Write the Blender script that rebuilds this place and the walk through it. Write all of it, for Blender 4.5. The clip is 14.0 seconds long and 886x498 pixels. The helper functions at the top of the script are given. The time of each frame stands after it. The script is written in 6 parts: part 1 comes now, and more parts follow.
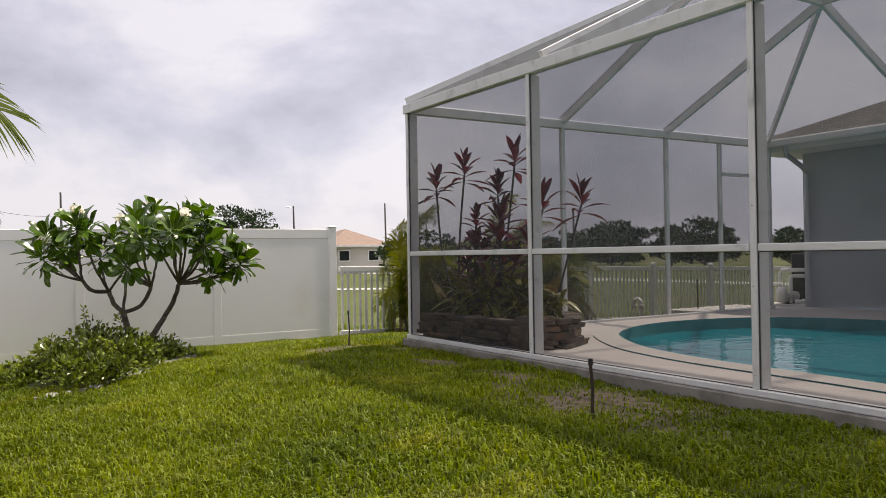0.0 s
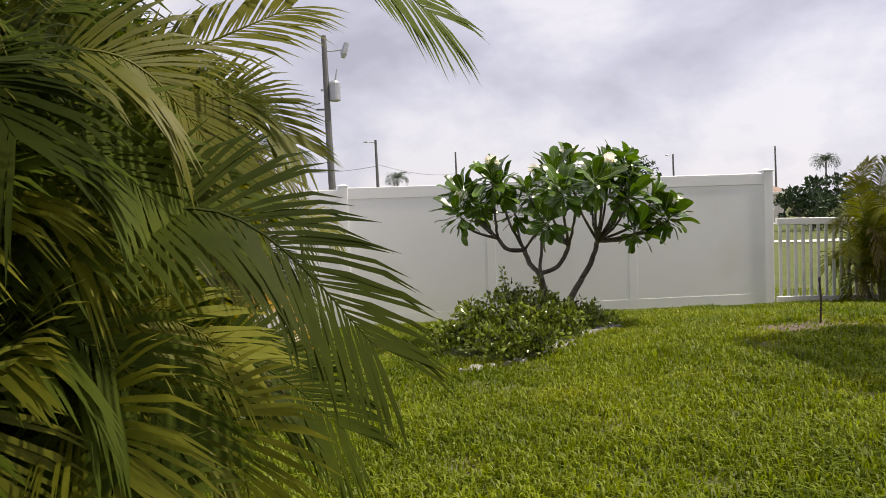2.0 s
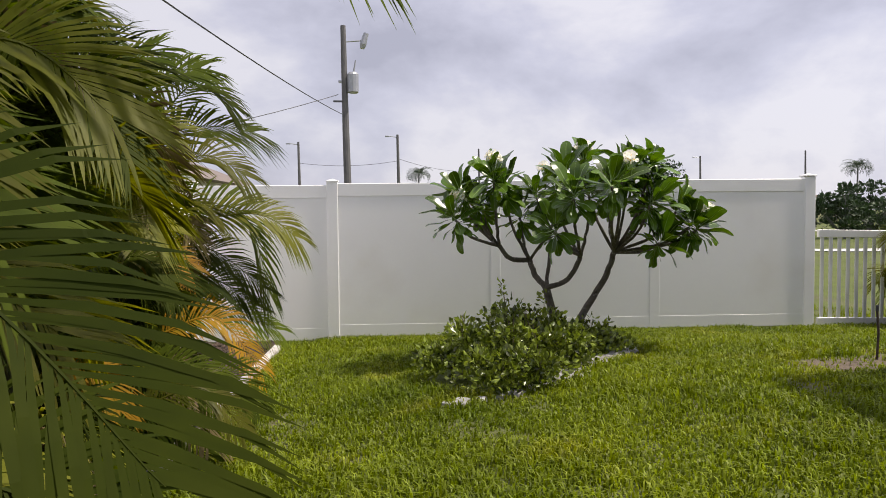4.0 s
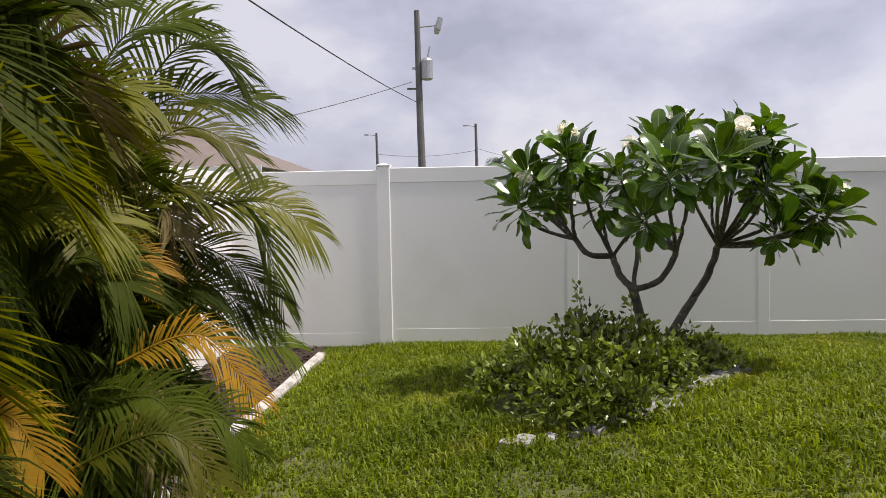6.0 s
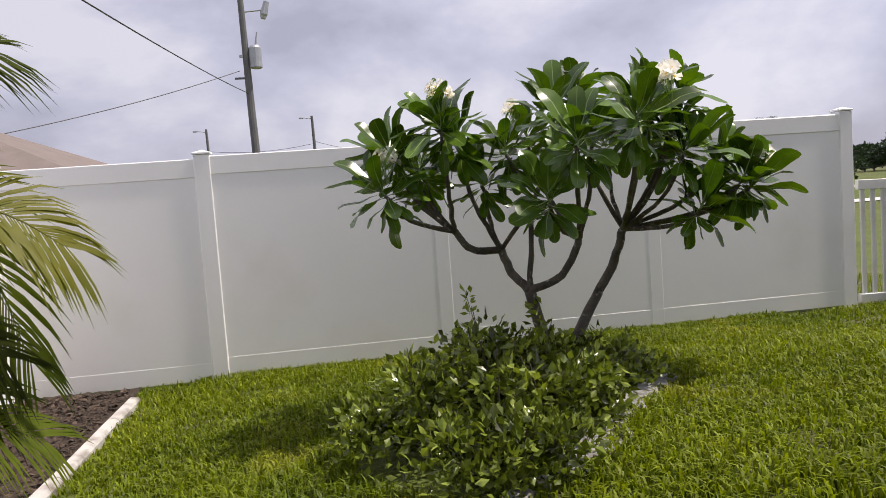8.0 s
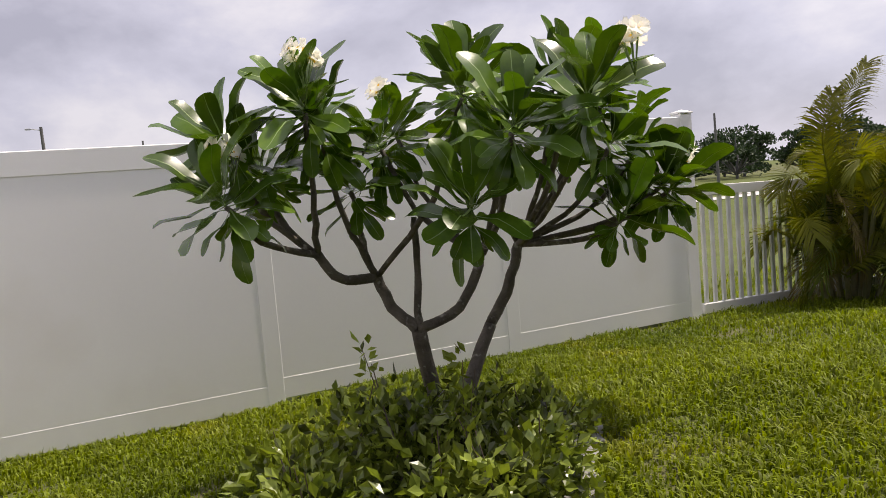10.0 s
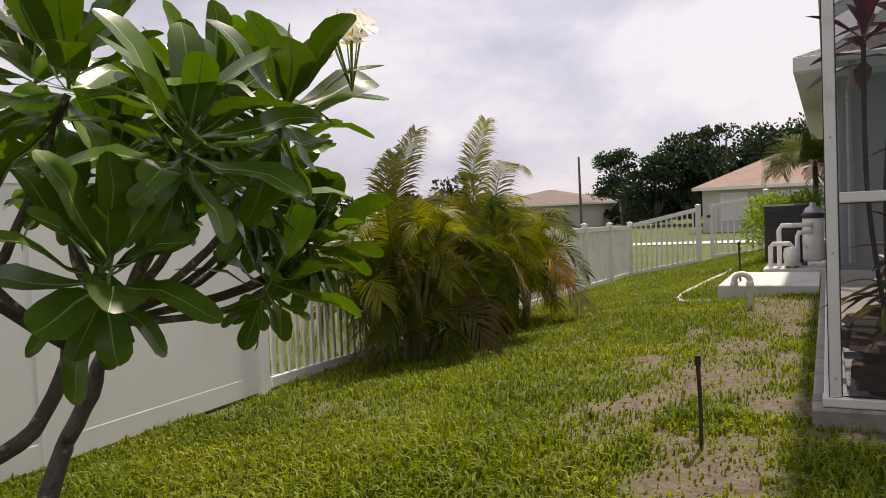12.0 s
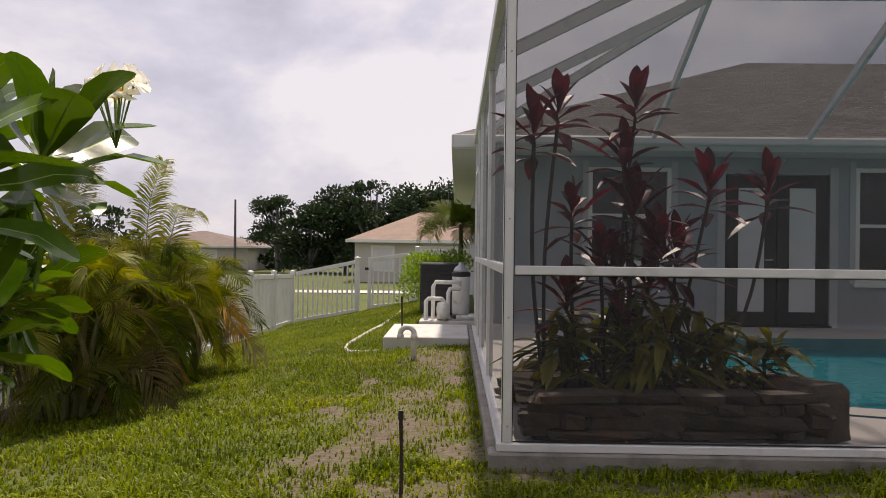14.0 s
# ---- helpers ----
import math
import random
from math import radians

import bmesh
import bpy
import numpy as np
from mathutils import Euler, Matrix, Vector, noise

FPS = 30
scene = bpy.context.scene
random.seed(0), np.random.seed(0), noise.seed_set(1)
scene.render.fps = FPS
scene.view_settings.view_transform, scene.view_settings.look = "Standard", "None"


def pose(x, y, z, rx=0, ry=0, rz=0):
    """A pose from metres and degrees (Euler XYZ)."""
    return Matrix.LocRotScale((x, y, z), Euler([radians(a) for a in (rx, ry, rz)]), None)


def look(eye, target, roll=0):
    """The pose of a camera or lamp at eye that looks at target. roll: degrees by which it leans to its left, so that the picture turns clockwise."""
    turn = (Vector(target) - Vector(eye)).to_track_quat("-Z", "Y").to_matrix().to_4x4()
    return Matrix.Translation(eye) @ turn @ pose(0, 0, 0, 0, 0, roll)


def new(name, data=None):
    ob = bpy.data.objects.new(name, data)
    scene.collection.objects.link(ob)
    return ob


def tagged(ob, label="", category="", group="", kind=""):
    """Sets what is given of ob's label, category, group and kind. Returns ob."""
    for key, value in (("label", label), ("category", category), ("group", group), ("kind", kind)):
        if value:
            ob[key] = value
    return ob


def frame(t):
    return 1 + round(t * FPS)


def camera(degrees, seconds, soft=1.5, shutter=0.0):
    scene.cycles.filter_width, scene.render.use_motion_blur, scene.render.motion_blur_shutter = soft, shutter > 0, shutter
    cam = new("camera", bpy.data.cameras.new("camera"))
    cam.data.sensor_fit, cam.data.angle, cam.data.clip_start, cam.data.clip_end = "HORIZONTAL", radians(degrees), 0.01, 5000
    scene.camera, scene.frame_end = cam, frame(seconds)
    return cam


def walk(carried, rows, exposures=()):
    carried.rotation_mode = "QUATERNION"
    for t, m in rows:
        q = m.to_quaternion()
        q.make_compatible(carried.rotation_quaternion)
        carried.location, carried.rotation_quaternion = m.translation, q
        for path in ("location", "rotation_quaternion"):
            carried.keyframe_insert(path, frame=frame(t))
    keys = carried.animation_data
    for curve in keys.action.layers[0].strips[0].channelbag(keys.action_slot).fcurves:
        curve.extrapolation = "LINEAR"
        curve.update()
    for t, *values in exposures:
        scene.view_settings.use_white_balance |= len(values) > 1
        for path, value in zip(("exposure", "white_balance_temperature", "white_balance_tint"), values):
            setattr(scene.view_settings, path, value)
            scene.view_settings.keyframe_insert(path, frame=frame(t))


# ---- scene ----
cam = camera(59.3, 14.0, soft=0.9)
PATH = [
    (0, (1.571, 0.894, 1.336), (2.635, 2.587, 1.35), -0.9),
    (0.5, (1.502, 1.249, 1.323), (2.081, 3.163, 1.299), -1.4),
    (1, (1.383, 1.635, 1.35), (1.741, 3.601, 1.278), -1.5),
    (1.5, (1.47, 1.981, 1.364), (1.659, 3.97, 1.277), -2.0),
    (2, (1.526, 2.552, 1.371), (1.699, 4.543, 1.283), -2.0),
    (2.5, (1.503, 2.838, 1.405), (1.74, 4.822, 1.32), -2.2),
    (4.8, (2.029, 3.996, 1.423), (2.063, 5.993, 1.321), -0.5),
    (5, (2.017, 4.114, 1.409), (2.037, 6.111, 1.308), -0.8),
    (5.5, (2.021, 4.451, 1.381), (1.996, 6.448, 1.276), -0.8),
    (6, (2.082, 4.733, 1.392), (1.991, 6.728, 1.274), -1.0),
    (6.5, (2.078, 5.046, 1.402), (1.942, 7.037, 1.27), -1.7),
    (7, (1.983, 5.412, 1.386), (1.913, 7.406, 1.249), -2.4),
    (7.5, (2.053, 5.812, 1.35), (2.129, 7.806, 1.209), -3.9),
    (8, (2.034, 6.1, 1.363), (2.337, 8.071, 1.208), -4.1),
    (8.2, (1.982, 6.24, 1.375), (2.386, 8.192, 1.211), -3.9),
    (10.3, (1.801, 7.616, 1.353), (2.778, 9.353, 1.185), -5.1),
    (10.5, (1.799, 7.724, 1.356), (2.846, 9.419, 1.18), -5.3),
    (11, (1.844, 8.022, 1.355), (3.127, 9.545, 1.171), -5.2),
    (11.5, (1.848, 8.392, 1.345), (3.458, 9.57, 1.196), -3.3),
    (12, (1.99, 8.548, 1.361), (3.78, 9.435, 1.269), -2.6),
    (12.5, (2.084, 8.735, 1.368), (4.001, 9.302, 1.32), -1.6),
    (13, (1.919, 8.845, 1.417), (3.904, 9.088, 1.377), -0.8),
    (13.5, (1.835, 8.819, 1.441), (3.834, 8.873, 1.438), -0.3),
    (14, (1.814, 8.809, 1.442), (3.813, 8.843, 1.449), 0.7),
]
walk(cam, [(t, look(eye, target, roll)) for t, eye, target, roll in PATH],
     [(0, 0.16, 6600, 15), (0.5, -0.08, 6500, 15), (1, -0.08, 6500, 15), (2.4, 0.22, 6500, 15), (5, 0.0, 6250, 15), (8.2, 0.0, 6250, 18), (11, 0.08, 6700, 17), (14, -0.04, 6800, 18)])

# ---------------------------------------------------------------- light
SUN = Vector((0.54, -0.05, 1.0)).normalized()
world = bpy.data.worlds.new("overcast_sky")
scene.world = world
world.use_nodes = True
wn, wl = world.node_tree.nodes, world.node_tree.links
sky = wn.new("ShaderNodeTexSky")
sky.sky_type, sky.sun_disc = "NISHITA", False
sky.sun_elevation = math.asin(SUN.z)
sky.sun_rotation = math.atan2(SUN.x, SUN.y)
wtc = wn.new("ShaderNodeTexCoord")
wmap = wn.new("ShaderNodeMapping")
wmap.inputs["Scale"].default_value = (1.0, 1.0, 1.9)
wmap.inputs["Location"].default_value = (0.35, 0.2, 0.1)
wl.new(wtc.outputs["Generated"], wmap.inputs[0])
wno = wn.new("ShaderNodeTexNoise")
wno.inputs["Scale"].default_value, wno.inputs["Detail"].default_value = 2.7, 7
wno.inputs["Roughness"].default_value = 0.56
wno.inputs["Distortion"].default_value = 0.12
wl.new(wmap.outputs[0], wno.inputs["Vector"])
wramp = wn.new("ShaderNodeValToRGB")
e = wramp.color_ramp.elements
e[0].position, e[0].color = 0.37, (0.55, 0.55, 0.63, 1)
e[1].position, e[1].color = 0.60, (0.96, 0.945, 0.97, 1)
m_ = wramp.color_ramp.elements.new(0.5)
m_.color = (0.75, 0.75, 0.84, 1)
wl.new(wno.outputs[0], wramp.inputs[0])
wsc = wn.new("ShaderNodeMix")
wsc.data_type, wsc.blend_type = "RGBA", "MULTIPLY"
wsc.inputs[0].default_value = 1.0
wsc.inputs[7].default_value = (0.12, 0.12, 0.12, 1)
wl.new(sky.outputs[0], wsc.inputs[6])
wmix = wn.new("ShaderNodeMix")
wmix.data_type = "RGBA"
wmix.inputs[0].default_value = 0.88
wl.new(wsc.outputs[2], wmix.inputs[6])
wl.new(wramp.outputs[0], wmix.inputs[7])
# the cloud sheet is thinner and brighter towards the sun
wdot = wn.new("ShaderNodeVectorMath")
wdot.operation = "DOT_PRODUCT"
wl.new(wtc.outputs["Generated"], wdot.inputs[0])
wdot.inputs[1].default_value = SUN
wglow = wn.new("ShaderNodeMapRange")
wglow.inputs[1].default_value, wglow.inputs[2].default_value = -0.35, 0.75
wglow.inputs[3].default_value, wglow.inputs[4].default_value = 0.85, 1.10
wl.new(wdot.outputs["Value"], wglow.inputs[0])
wfin = wn.new("ShaderNodeMix")
wfin.data_type, wfin.blend_type = "RGBA", "MULTIPLY"
wfin.inputs[0].default_value = 1.0
wl.new(wmix.outputs[2], wfin.inputs[6])
wl.new(wglow.outputs[0], wfin.inputs[7])
wl.new(wfin.outputs[2], wn["Background"].inputs[0])
wn["Background"].inputs[1].default_value = 0.87

sun = new("sun", bpy.data.lights.new("sun", "SUN"))
sun.data.energy, sun.data.angle, sun.data.color = 4.9, radians(2.0), (1.0, 0.91, 0.76)
sun.rotation_euler = SUN.to_track_quat("Z", "Y").to_euler()


# ---------------------------------------------------------------- materials
def surface(name, a, b, rough=0.6, scale=6.0, fine=60.0, bump=0.15, metal=0.0, spec=0.5, thin=0.0, island=0.0,
            random_tint=0.0, stain=None, dist=0.01):
    """Two colours mixed by noise at two scales, with fine relief. thin: light let through (leaves). island/random_tint: lightness that varies from piece to piece."""
    m = bpy.data.materials.new(name)
    m.use_nodes = True
    n, l = m.node_tree.nodes, m.node_tree.links
    p = n["Principled BSDF"]
    p.inputs["Roughness"].default_value, p.inputs["Metallic"].default_value = rough, metal
    p.inputs["Specular IOR Level"].default_value = spec
    tc = n.new("ShaderNodeNewGeometry")
    big, small = n.new("ShaderNodeTexNoise"), n.new("ShaderNodeTexNoise")
    big.inputs["Scale"].default_value, big.inputs["Detail"].default_value = scale, 3
    small.inputs["Scale"].default_value, small.inputs["Detail"].default_value = fine, 4
    l.new(tc.outputs["Position"], big.inputs["Vector"])
    l.new(tc.outputs["Position"], small.inputs["Vector"])
    add = n.new("ShaderNodeMath")
    add.operation = "MULTIPLY_ADD"
    add.inputs[1].default_value = 0.45
    l.new(small.outputs[0], add.inputs[0])
    sub = n.new("ShaderNodeMath")
    sub.operation = "MULTIPLY_ADD"
    sub.inputs[1].default_value, sub.inputs[2].default_value = 1.6, -0.52
    l.new(big.outputs[0], sub.inputs[0])
    l.new(sub.outputs[0], add.inputs[2])
    mix = n.new("ShaderNodeMix")
    mix.data_type = "RGBA"
    mix.inputs[6].default_value, mix.inputs[7].default_value = (*a, 1), (*b, 1)
    l.new(add.outputs[0], mix.inputs[0])
    out = mix.outputs[2]
    if stain:
        colour, sscale, lo, hi = stain
        sn = n.new("ShaderNodeTexNoise")
        sn.inputs["Scale"].default_value, sn.inputs["Detail"].default_value = sscale, 5
        l.new(tc.outputs["Position"], sn.inputs["Vector"])
        mr = n.new("ShaderNodeMapRange")
        mr.inputs[1].default_value, mr.inputs[2].default_value = lo, hi
        l.new(sn.outputs[0], mr.inputs[0])
        sm = n.new("ShaderNodeMix")
        sm.data_type = "RGBA"
        sm.inputs[7].default_value = (*colour, 1)
        l.new(mr.outputs[0], sm.inputs[0])
        l.new(out, sm.inputs[6])
        out = sm.outputs[2]
    for amount, node, socket in ((island, "ShaderNodeNewGeometry", "Random Per Island"), (random_tint, "ShaderNodeObjectInfo", "Random")):
        if amount:
            r = n.new(node)
            mr = n.new("ShaderNodeMapRange")
            mr.inputs[3].default_value, mr.inputs[4].default_value = 1 - amount, 1 + amount
            l.new(r.outputs[socket], mr.inputs[0])
            hs = n.new("ShaderNodeHueSaturation")
            l.new(mr.outputs[0], hs.inputs["Value"])
            l.new(out, hs.inputs["Color"])
            out = hs.outputs[0]
    l.new(out, p.inputs["Base Color"])
    if bump:
        bp = n.new("ShaderNodeBump")
        bp.inputs["Strength"].default_value, bp.inputs["Distance"].default_value = bump, dist
        l.new(small.outputs[0], bp.inputs["Height"])
        l.new(bp.outputs[0], p.inputs["Normal"])
    if thin:
        tr = n.new("ShaderNodeBsdfTranslucent")
        gain = n.new("ShaderNodeHueSaturation")
        gain.inputs["Saturation"].default_value, gain.inputs["Value"].default_value = 1.15, 1.7
        l.new(out, gain.inputs["Color"])
        l.new(gain.outputs[0], tr.inputs[0])
        ms = n.new("ShaderNodeMixShader")
        ms.inputs[0].default_value = thin
        l.new(p.outputs[0], ms.inputs[1])
        l.new(tr.outputs[0], ms.inputs[2])
        l.new(ms.outputs[0], n["Material Output"].inputs[0])
    return m


VINYL = surface("white_vinyl", (0.85, 0.845, 0.83), (0.89, 0.885, 0.875), 0.42, 1.2, 30, 0.03, stain=((0.72, 0.69, 0.62), 0.9, 0.55, 1.0))
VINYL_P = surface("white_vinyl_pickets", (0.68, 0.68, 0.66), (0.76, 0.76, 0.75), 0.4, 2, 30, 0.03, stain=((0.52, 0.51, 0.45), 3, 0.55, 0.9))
ALU = surface("white_aluminium", (0.66, 0.66, 0.65), (0.74, 0.74, 0.74), 0.38, 3, 50, 0.03, stain=((0.42, 0.42, 0.40), 6, 0.55, 0.85))
SLAB = surface("concrete_edge", (0.20, 0.185, 0.165), (0.32, 0.30, 0.275), 0.9, 4, 70, 0.4, stain=((0.13, 0.12, 0.10), 5, 0.5, 0.75))
PAD = surface("pale_concrete", (0.56, 0.54, 0.51), (0.66, 0.64, 0.61), 0.85, 3, 90, 0.3, stain=((0.4, 0.38, 0.35), 4, 0.55, 0.8))
DECK = surface("cool_deck", (0.50, 0.46, 0.43), (0.60, 0.56, 0.53), 0.85, 2, 120, 0.35, stain=((0.4, 0.37, 0.35), 3, 0.55, 0.85))
COPING = surface("waterline_tile", (0.05, 0.20, 0.21), (0.10, 0.29, 0.30), 0.35, 5, 90, 0.1)
RIMSTONE = surface("pool_rim", (0.48, 0.45, 0.42), (0.57, 0.54, 0.51), 0.8, 5, 90, 0.3)
PLASTER = surface("pool_plaster", (0.03, 0.58, 0.66), (0.07, 0.68, 0.74), 0.6, 2, 30, 0.05)
STUCCO = surface("grey_stucco", (0.33, 0.355, 0.38), (0.38, 0.405, 0.43), 0.9, 1.4, 140, 0.5, stain=((0.31, 0.32, 0.335), 1.2, 0.5, 0.8))
FASCIA = surface("pale_fascia", (0.60, 0.61, 0.60), (0.66, 0.67, 0.66), 0.5, 2, 40, 0.05)
TRIM = surface("grey_trim", (0.43, 0.44, 0.45), (0.49, 0.50, 0.51), 0.7, 2, 60, 0.1)
WHITE = surface("white_paint", (0.72, 0.72, 0.70), (0.80, 0.80, 0.78), 0.45, 3, 60, 0.05)
BLACK = surface("black_paint", (0.012, 0.013, 0.015), (0.03, 0.03, 0.034), 0.35, 4, 60, 0.05)
BLIND = surface("white_blind", (0.60, 0.61, 0.62), (0.70, 0.70, 0.71), 0.6, 3, 60, 0.05)
PVC = surface("weathered_pvc", (0.70, 0.69, 0.65), (0.80, 0.79, 0.76), 0.45, 6, 60, 0.06, stain=((0.4, 0.36, 0.28), 9, 0.55, 0.8))
RUST = surface("dark_rusty_steel", (0.03, 0.024, 0.02), (0.09, 0.06, 0.045), 0.8, 20, 120, 0.3, metal=0.3)
POLE = surface("weathered_pole", (0.10, 0.10, 0.105), (0.17, 0.165, 0.165), 0.85, 2, 40, 0.3)
GREYMETAL = surface("grey_metal", (0.35, 0.36, 0.38), (0.46, 0.47, 0.49), 0.4, 4, 40, 0.05, metal=0.5)
WIRE = surface("black_cable", (0.03, 0.03, 0.035), (0.05, 0.05, 0.055), 0.6, 5, 40, 0.0)
MULCH = surface("brown_mulch", (0.025, 0.016, 0.011), (0.075, 0.052, 0.036), 0.95, 9, 60, 0.8, dist=0.03)
CHIP = surface("bark_chip", (0.028, 0.018, 0.013), (0.11, 0.078, 0.055), 0.95, 30, 90, 0.4, island=0.6)
CURB = surface("white_curb", (0.46, 0.44, 0.41), (0.62, 0.60, 0.57), 0.8, 5, 80, 0.4, stain=((0.20, 0.17, 0.14), 6, 0.48, 0.7))
FLAG = surface("grey_flagstone", (0.24, 0.235, 0.23), (0.40, 0.39, 0.385), 0.9, 8, 60, 0.5, random_tint=0.15, stain=((0.16, 0.15, 0.13), 9, 0.52, 0.7))
LEDGE = surface("ledge_stone", (0.055, 0.044, 0.036), (0.15, 0.12, 0.095), 0.85, 7, 50, 0.6, random_tint=0.35, stain=((0.20, 0.11, 0.055), 5, 0.55, 0.75))
BARK = surface("grey_bark", (0.055, 0.046, 0.038), (0.17, 0.147, 0.122), 0.85, 14, 90, 0.9, stain=((0.34, 0.32, 0.29), 24, 0.60, 0.72))
LEAF = surface("plumeria_leaf", (0.026, 0.066, 0.007), (0.105, 0.175, 0.015), 0.27, 5, 60, 0.03, spec=0.5, thin=0.20, random_tint=0.5)
MIDRIB = surface("leaf_midrib", (0.20, 0.30, 0.08), (0.28, 0.38, 0.12), 0.4, 5, 60, 0.0)
PETAL = surface("white_petal", (0.80, 0.78, 0.70), (0.86, 0.85, 0.80), 0.5, 20, 60, 0.0, thin=0.35)
PETAL_C = surface("yellow_throat", (0.75, 0.55, 0.08), (0.8, 0.6, 0.12), 0.5, 20, 60, 0.0, thin=0.3)
BUSHLEAF = surface("shrub_leaf", (0.022, 0.042, 0.007), (0.25, 0.30, 0.05), 0.26, 5, 40, 0.0, spec=0.5, thin=0.25, island=0.75)
TWIG = surface("brown_twig", (0.06, 0.045, 0.03), (0.12, 0.09, 0.06), 0.85, 10, 60, 0.2)
FROND = surface("palm_green", (0.028, 0.048, 0.005), (0.105, 0.132, 0.011), 0.6, 2.2, 14, 0.0, spec=0.08, thin=0.34, random_tint=0.55)
# Serves yellowing fronds and green ones coloured as if sunlit.
FROND_Y = surface("palm_yellow_sunlit_green", (0.085, 0.108, 0.009), (0.225, 0.212, 0.018), 0.5, 2.2, 14, 0.0, spec=0.2, thin=0.36, random_tint=0.45)
FROND_O = surface("palm_orange", (0.24, 0.17, 0.008), (0.46, 0.225, 0.010), 0.6, 4, 20, 0.0, spec=0.2, thin=0.25, random_tint=0.3)
FROND_D = surface("palm_dry", (0.085, 0.068, 0.028), (0.22, 0.175, 0.08), 0.8, 4, 20, 0.0, spec=0.1, thin=0.1, random_tint=0.4)
CANE = surface("palm_cane", (0.09, 0.10, 0.04), (0.20, 0.18, 0.08), 0.6, 5, 30, 0.2)
CORD = surface("cordyline_red", (0.045, 0.008, 0.014), (0.14, 0.02, 0.03), 0.38, 6, 50, 0.05, thin=0.25, island=0.5)
CORD_STEM = surface("cordyline_cane", (0.05, 0.045, 0.04), (0.10, 0.09, 0.08), 0.8, 10, 60, 0.3)
CROTON = surface("croton_leaf", (0.02, 0.035, 0.006), (0.28, 0.25, 0.018), 0.35, 4, 30, 0.05, thin=0.22, island=0.6)
HEDGE = surface("lime_hedge_leaf", (0.16, 0.26, 0.03), (0.30, 0.40, 0.05), 0.45, 5, 30, 0.0, thin=0.25, island=0.35)
FARLEAF = surface("far_tree_leaf", (0.016, 0.036, 0.012), (0.04, 0.07, 0.022), 0.6, 0.6, 5, 0.0, thin=0.1, island=0.4)
GRASS = surface("grass_blade", (0.070, 0.108, 0.004), (0.232, 0.276, 0.012), 0.5, 0.7, 9, 0.0, spec=0.2, thin=0.32, island=0.45,
                stain=((0.27, 0.27, 0.035), 1.4, 0.58, 0.78))
CREAM = surface("cream_wall", (0.50, 0.47, 0.44), (0.58, 0.55, 0.52), 0.85, 1, 40, 0.1)
TANROOF = surface("tan_shingle", (0.25, 0.18, 0.14), (0.33, 0.24, 0.19), 0.9, 2, 12, 0.3)
BROWNROOF = surface("brown_shingle", (0.16, 0.13, 0.115), (0.22, 0.18, 0.16), 0.9, 2, 12, 0.3)
REDROOF = surface("brown_red_shingle", (0.15, 0.115, 0.10), (0.21, 0.16, 0.135), 0.9, 2, 12, 0.3)
PAVE = surface("pale_pavement", (0.50, 0.49, 0.47), (0.58, 0.57, 0.55), 0.9, 2, 30, 0.2)
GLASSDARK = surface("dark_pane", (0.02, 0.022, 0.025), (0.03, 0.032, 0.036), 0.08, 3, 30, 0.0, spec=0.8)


def shingle_material():
    m = surface("grey_shingles", (0.10, 0.098, 0.095), (0.16, 0.155, 0.15), 0.95, 1.2, 40, 0.3)
    n, l = m.node_tree.nodes, m.node_tree.links
    br = n.new("ShaderNodeTexBrick")
    br.inputs["Scale"].default_value = 1.0
    br.inputs["Brick Width"].default_value, br.inputs["Row Height"].default_value = 0.30, 0.14
    br.inputs["Mortar Size"].default_value, br.inputs["Mortar Smooth"].default_value = 0.022, 0.3
    br.inputs["Color1"].default_value, br.inputs["Color2"].default_value = (1.15, 1.13, 1.1, 1), (0.6, 0.6, 0.6, 1)
    br.inputs["Mortar"].default_value = (0.35, 0.35, 0.35, 1)
    uv = n.new("ShaderNodeUVMap")
    l.new(uv.outputs[0], br.inputs["Vector"])
    p = n["Principled BSDF"]
    old = p.inputs["Base Color"].links[0].from_socket
    mx = n.new("ShaderNodeMix")
    mx.data_type, mx.blend_type = "RGBA", "MULTIPLY"
    mx.inputs[0].default_value = 1.0
    l.new(old, mx.inputs[6])
    l.new(br.outputs[0], mx.inputs[7])
    l.new(mx.outputs[2], p.inputs["Base Color"])
    return m


SHINGLE = shingle_material()


def screen_material():
    """Fine insect screen: most light passes between the dark threads."""
    m = bpy.data.materials.new("insect_screen")
    m.use_nodes = True
    n, l = m.node_tree.nodes, m.node_tree.links
    p = n["Principled BSDF"]
    p.inputs["Base Color"].default_value = (0.035, 0.035, 0.038, 1)
    p.inputs["Roughness"].default_value = 0.6
    t = n.new("ShaderNodeBsdfTransparent")
    mx = n.new("ShaderNodeMixShader")
    mx.inputs[0].default_value = 0.45
    l.new(t.outputs[0], mx.inputs[1])
    l.new(p.outputs[0], mx.inputs[2])
    l.new(mx.outputs[0], n["Material Output"].inputs[0])
    return m


SCREEN = screen_material()


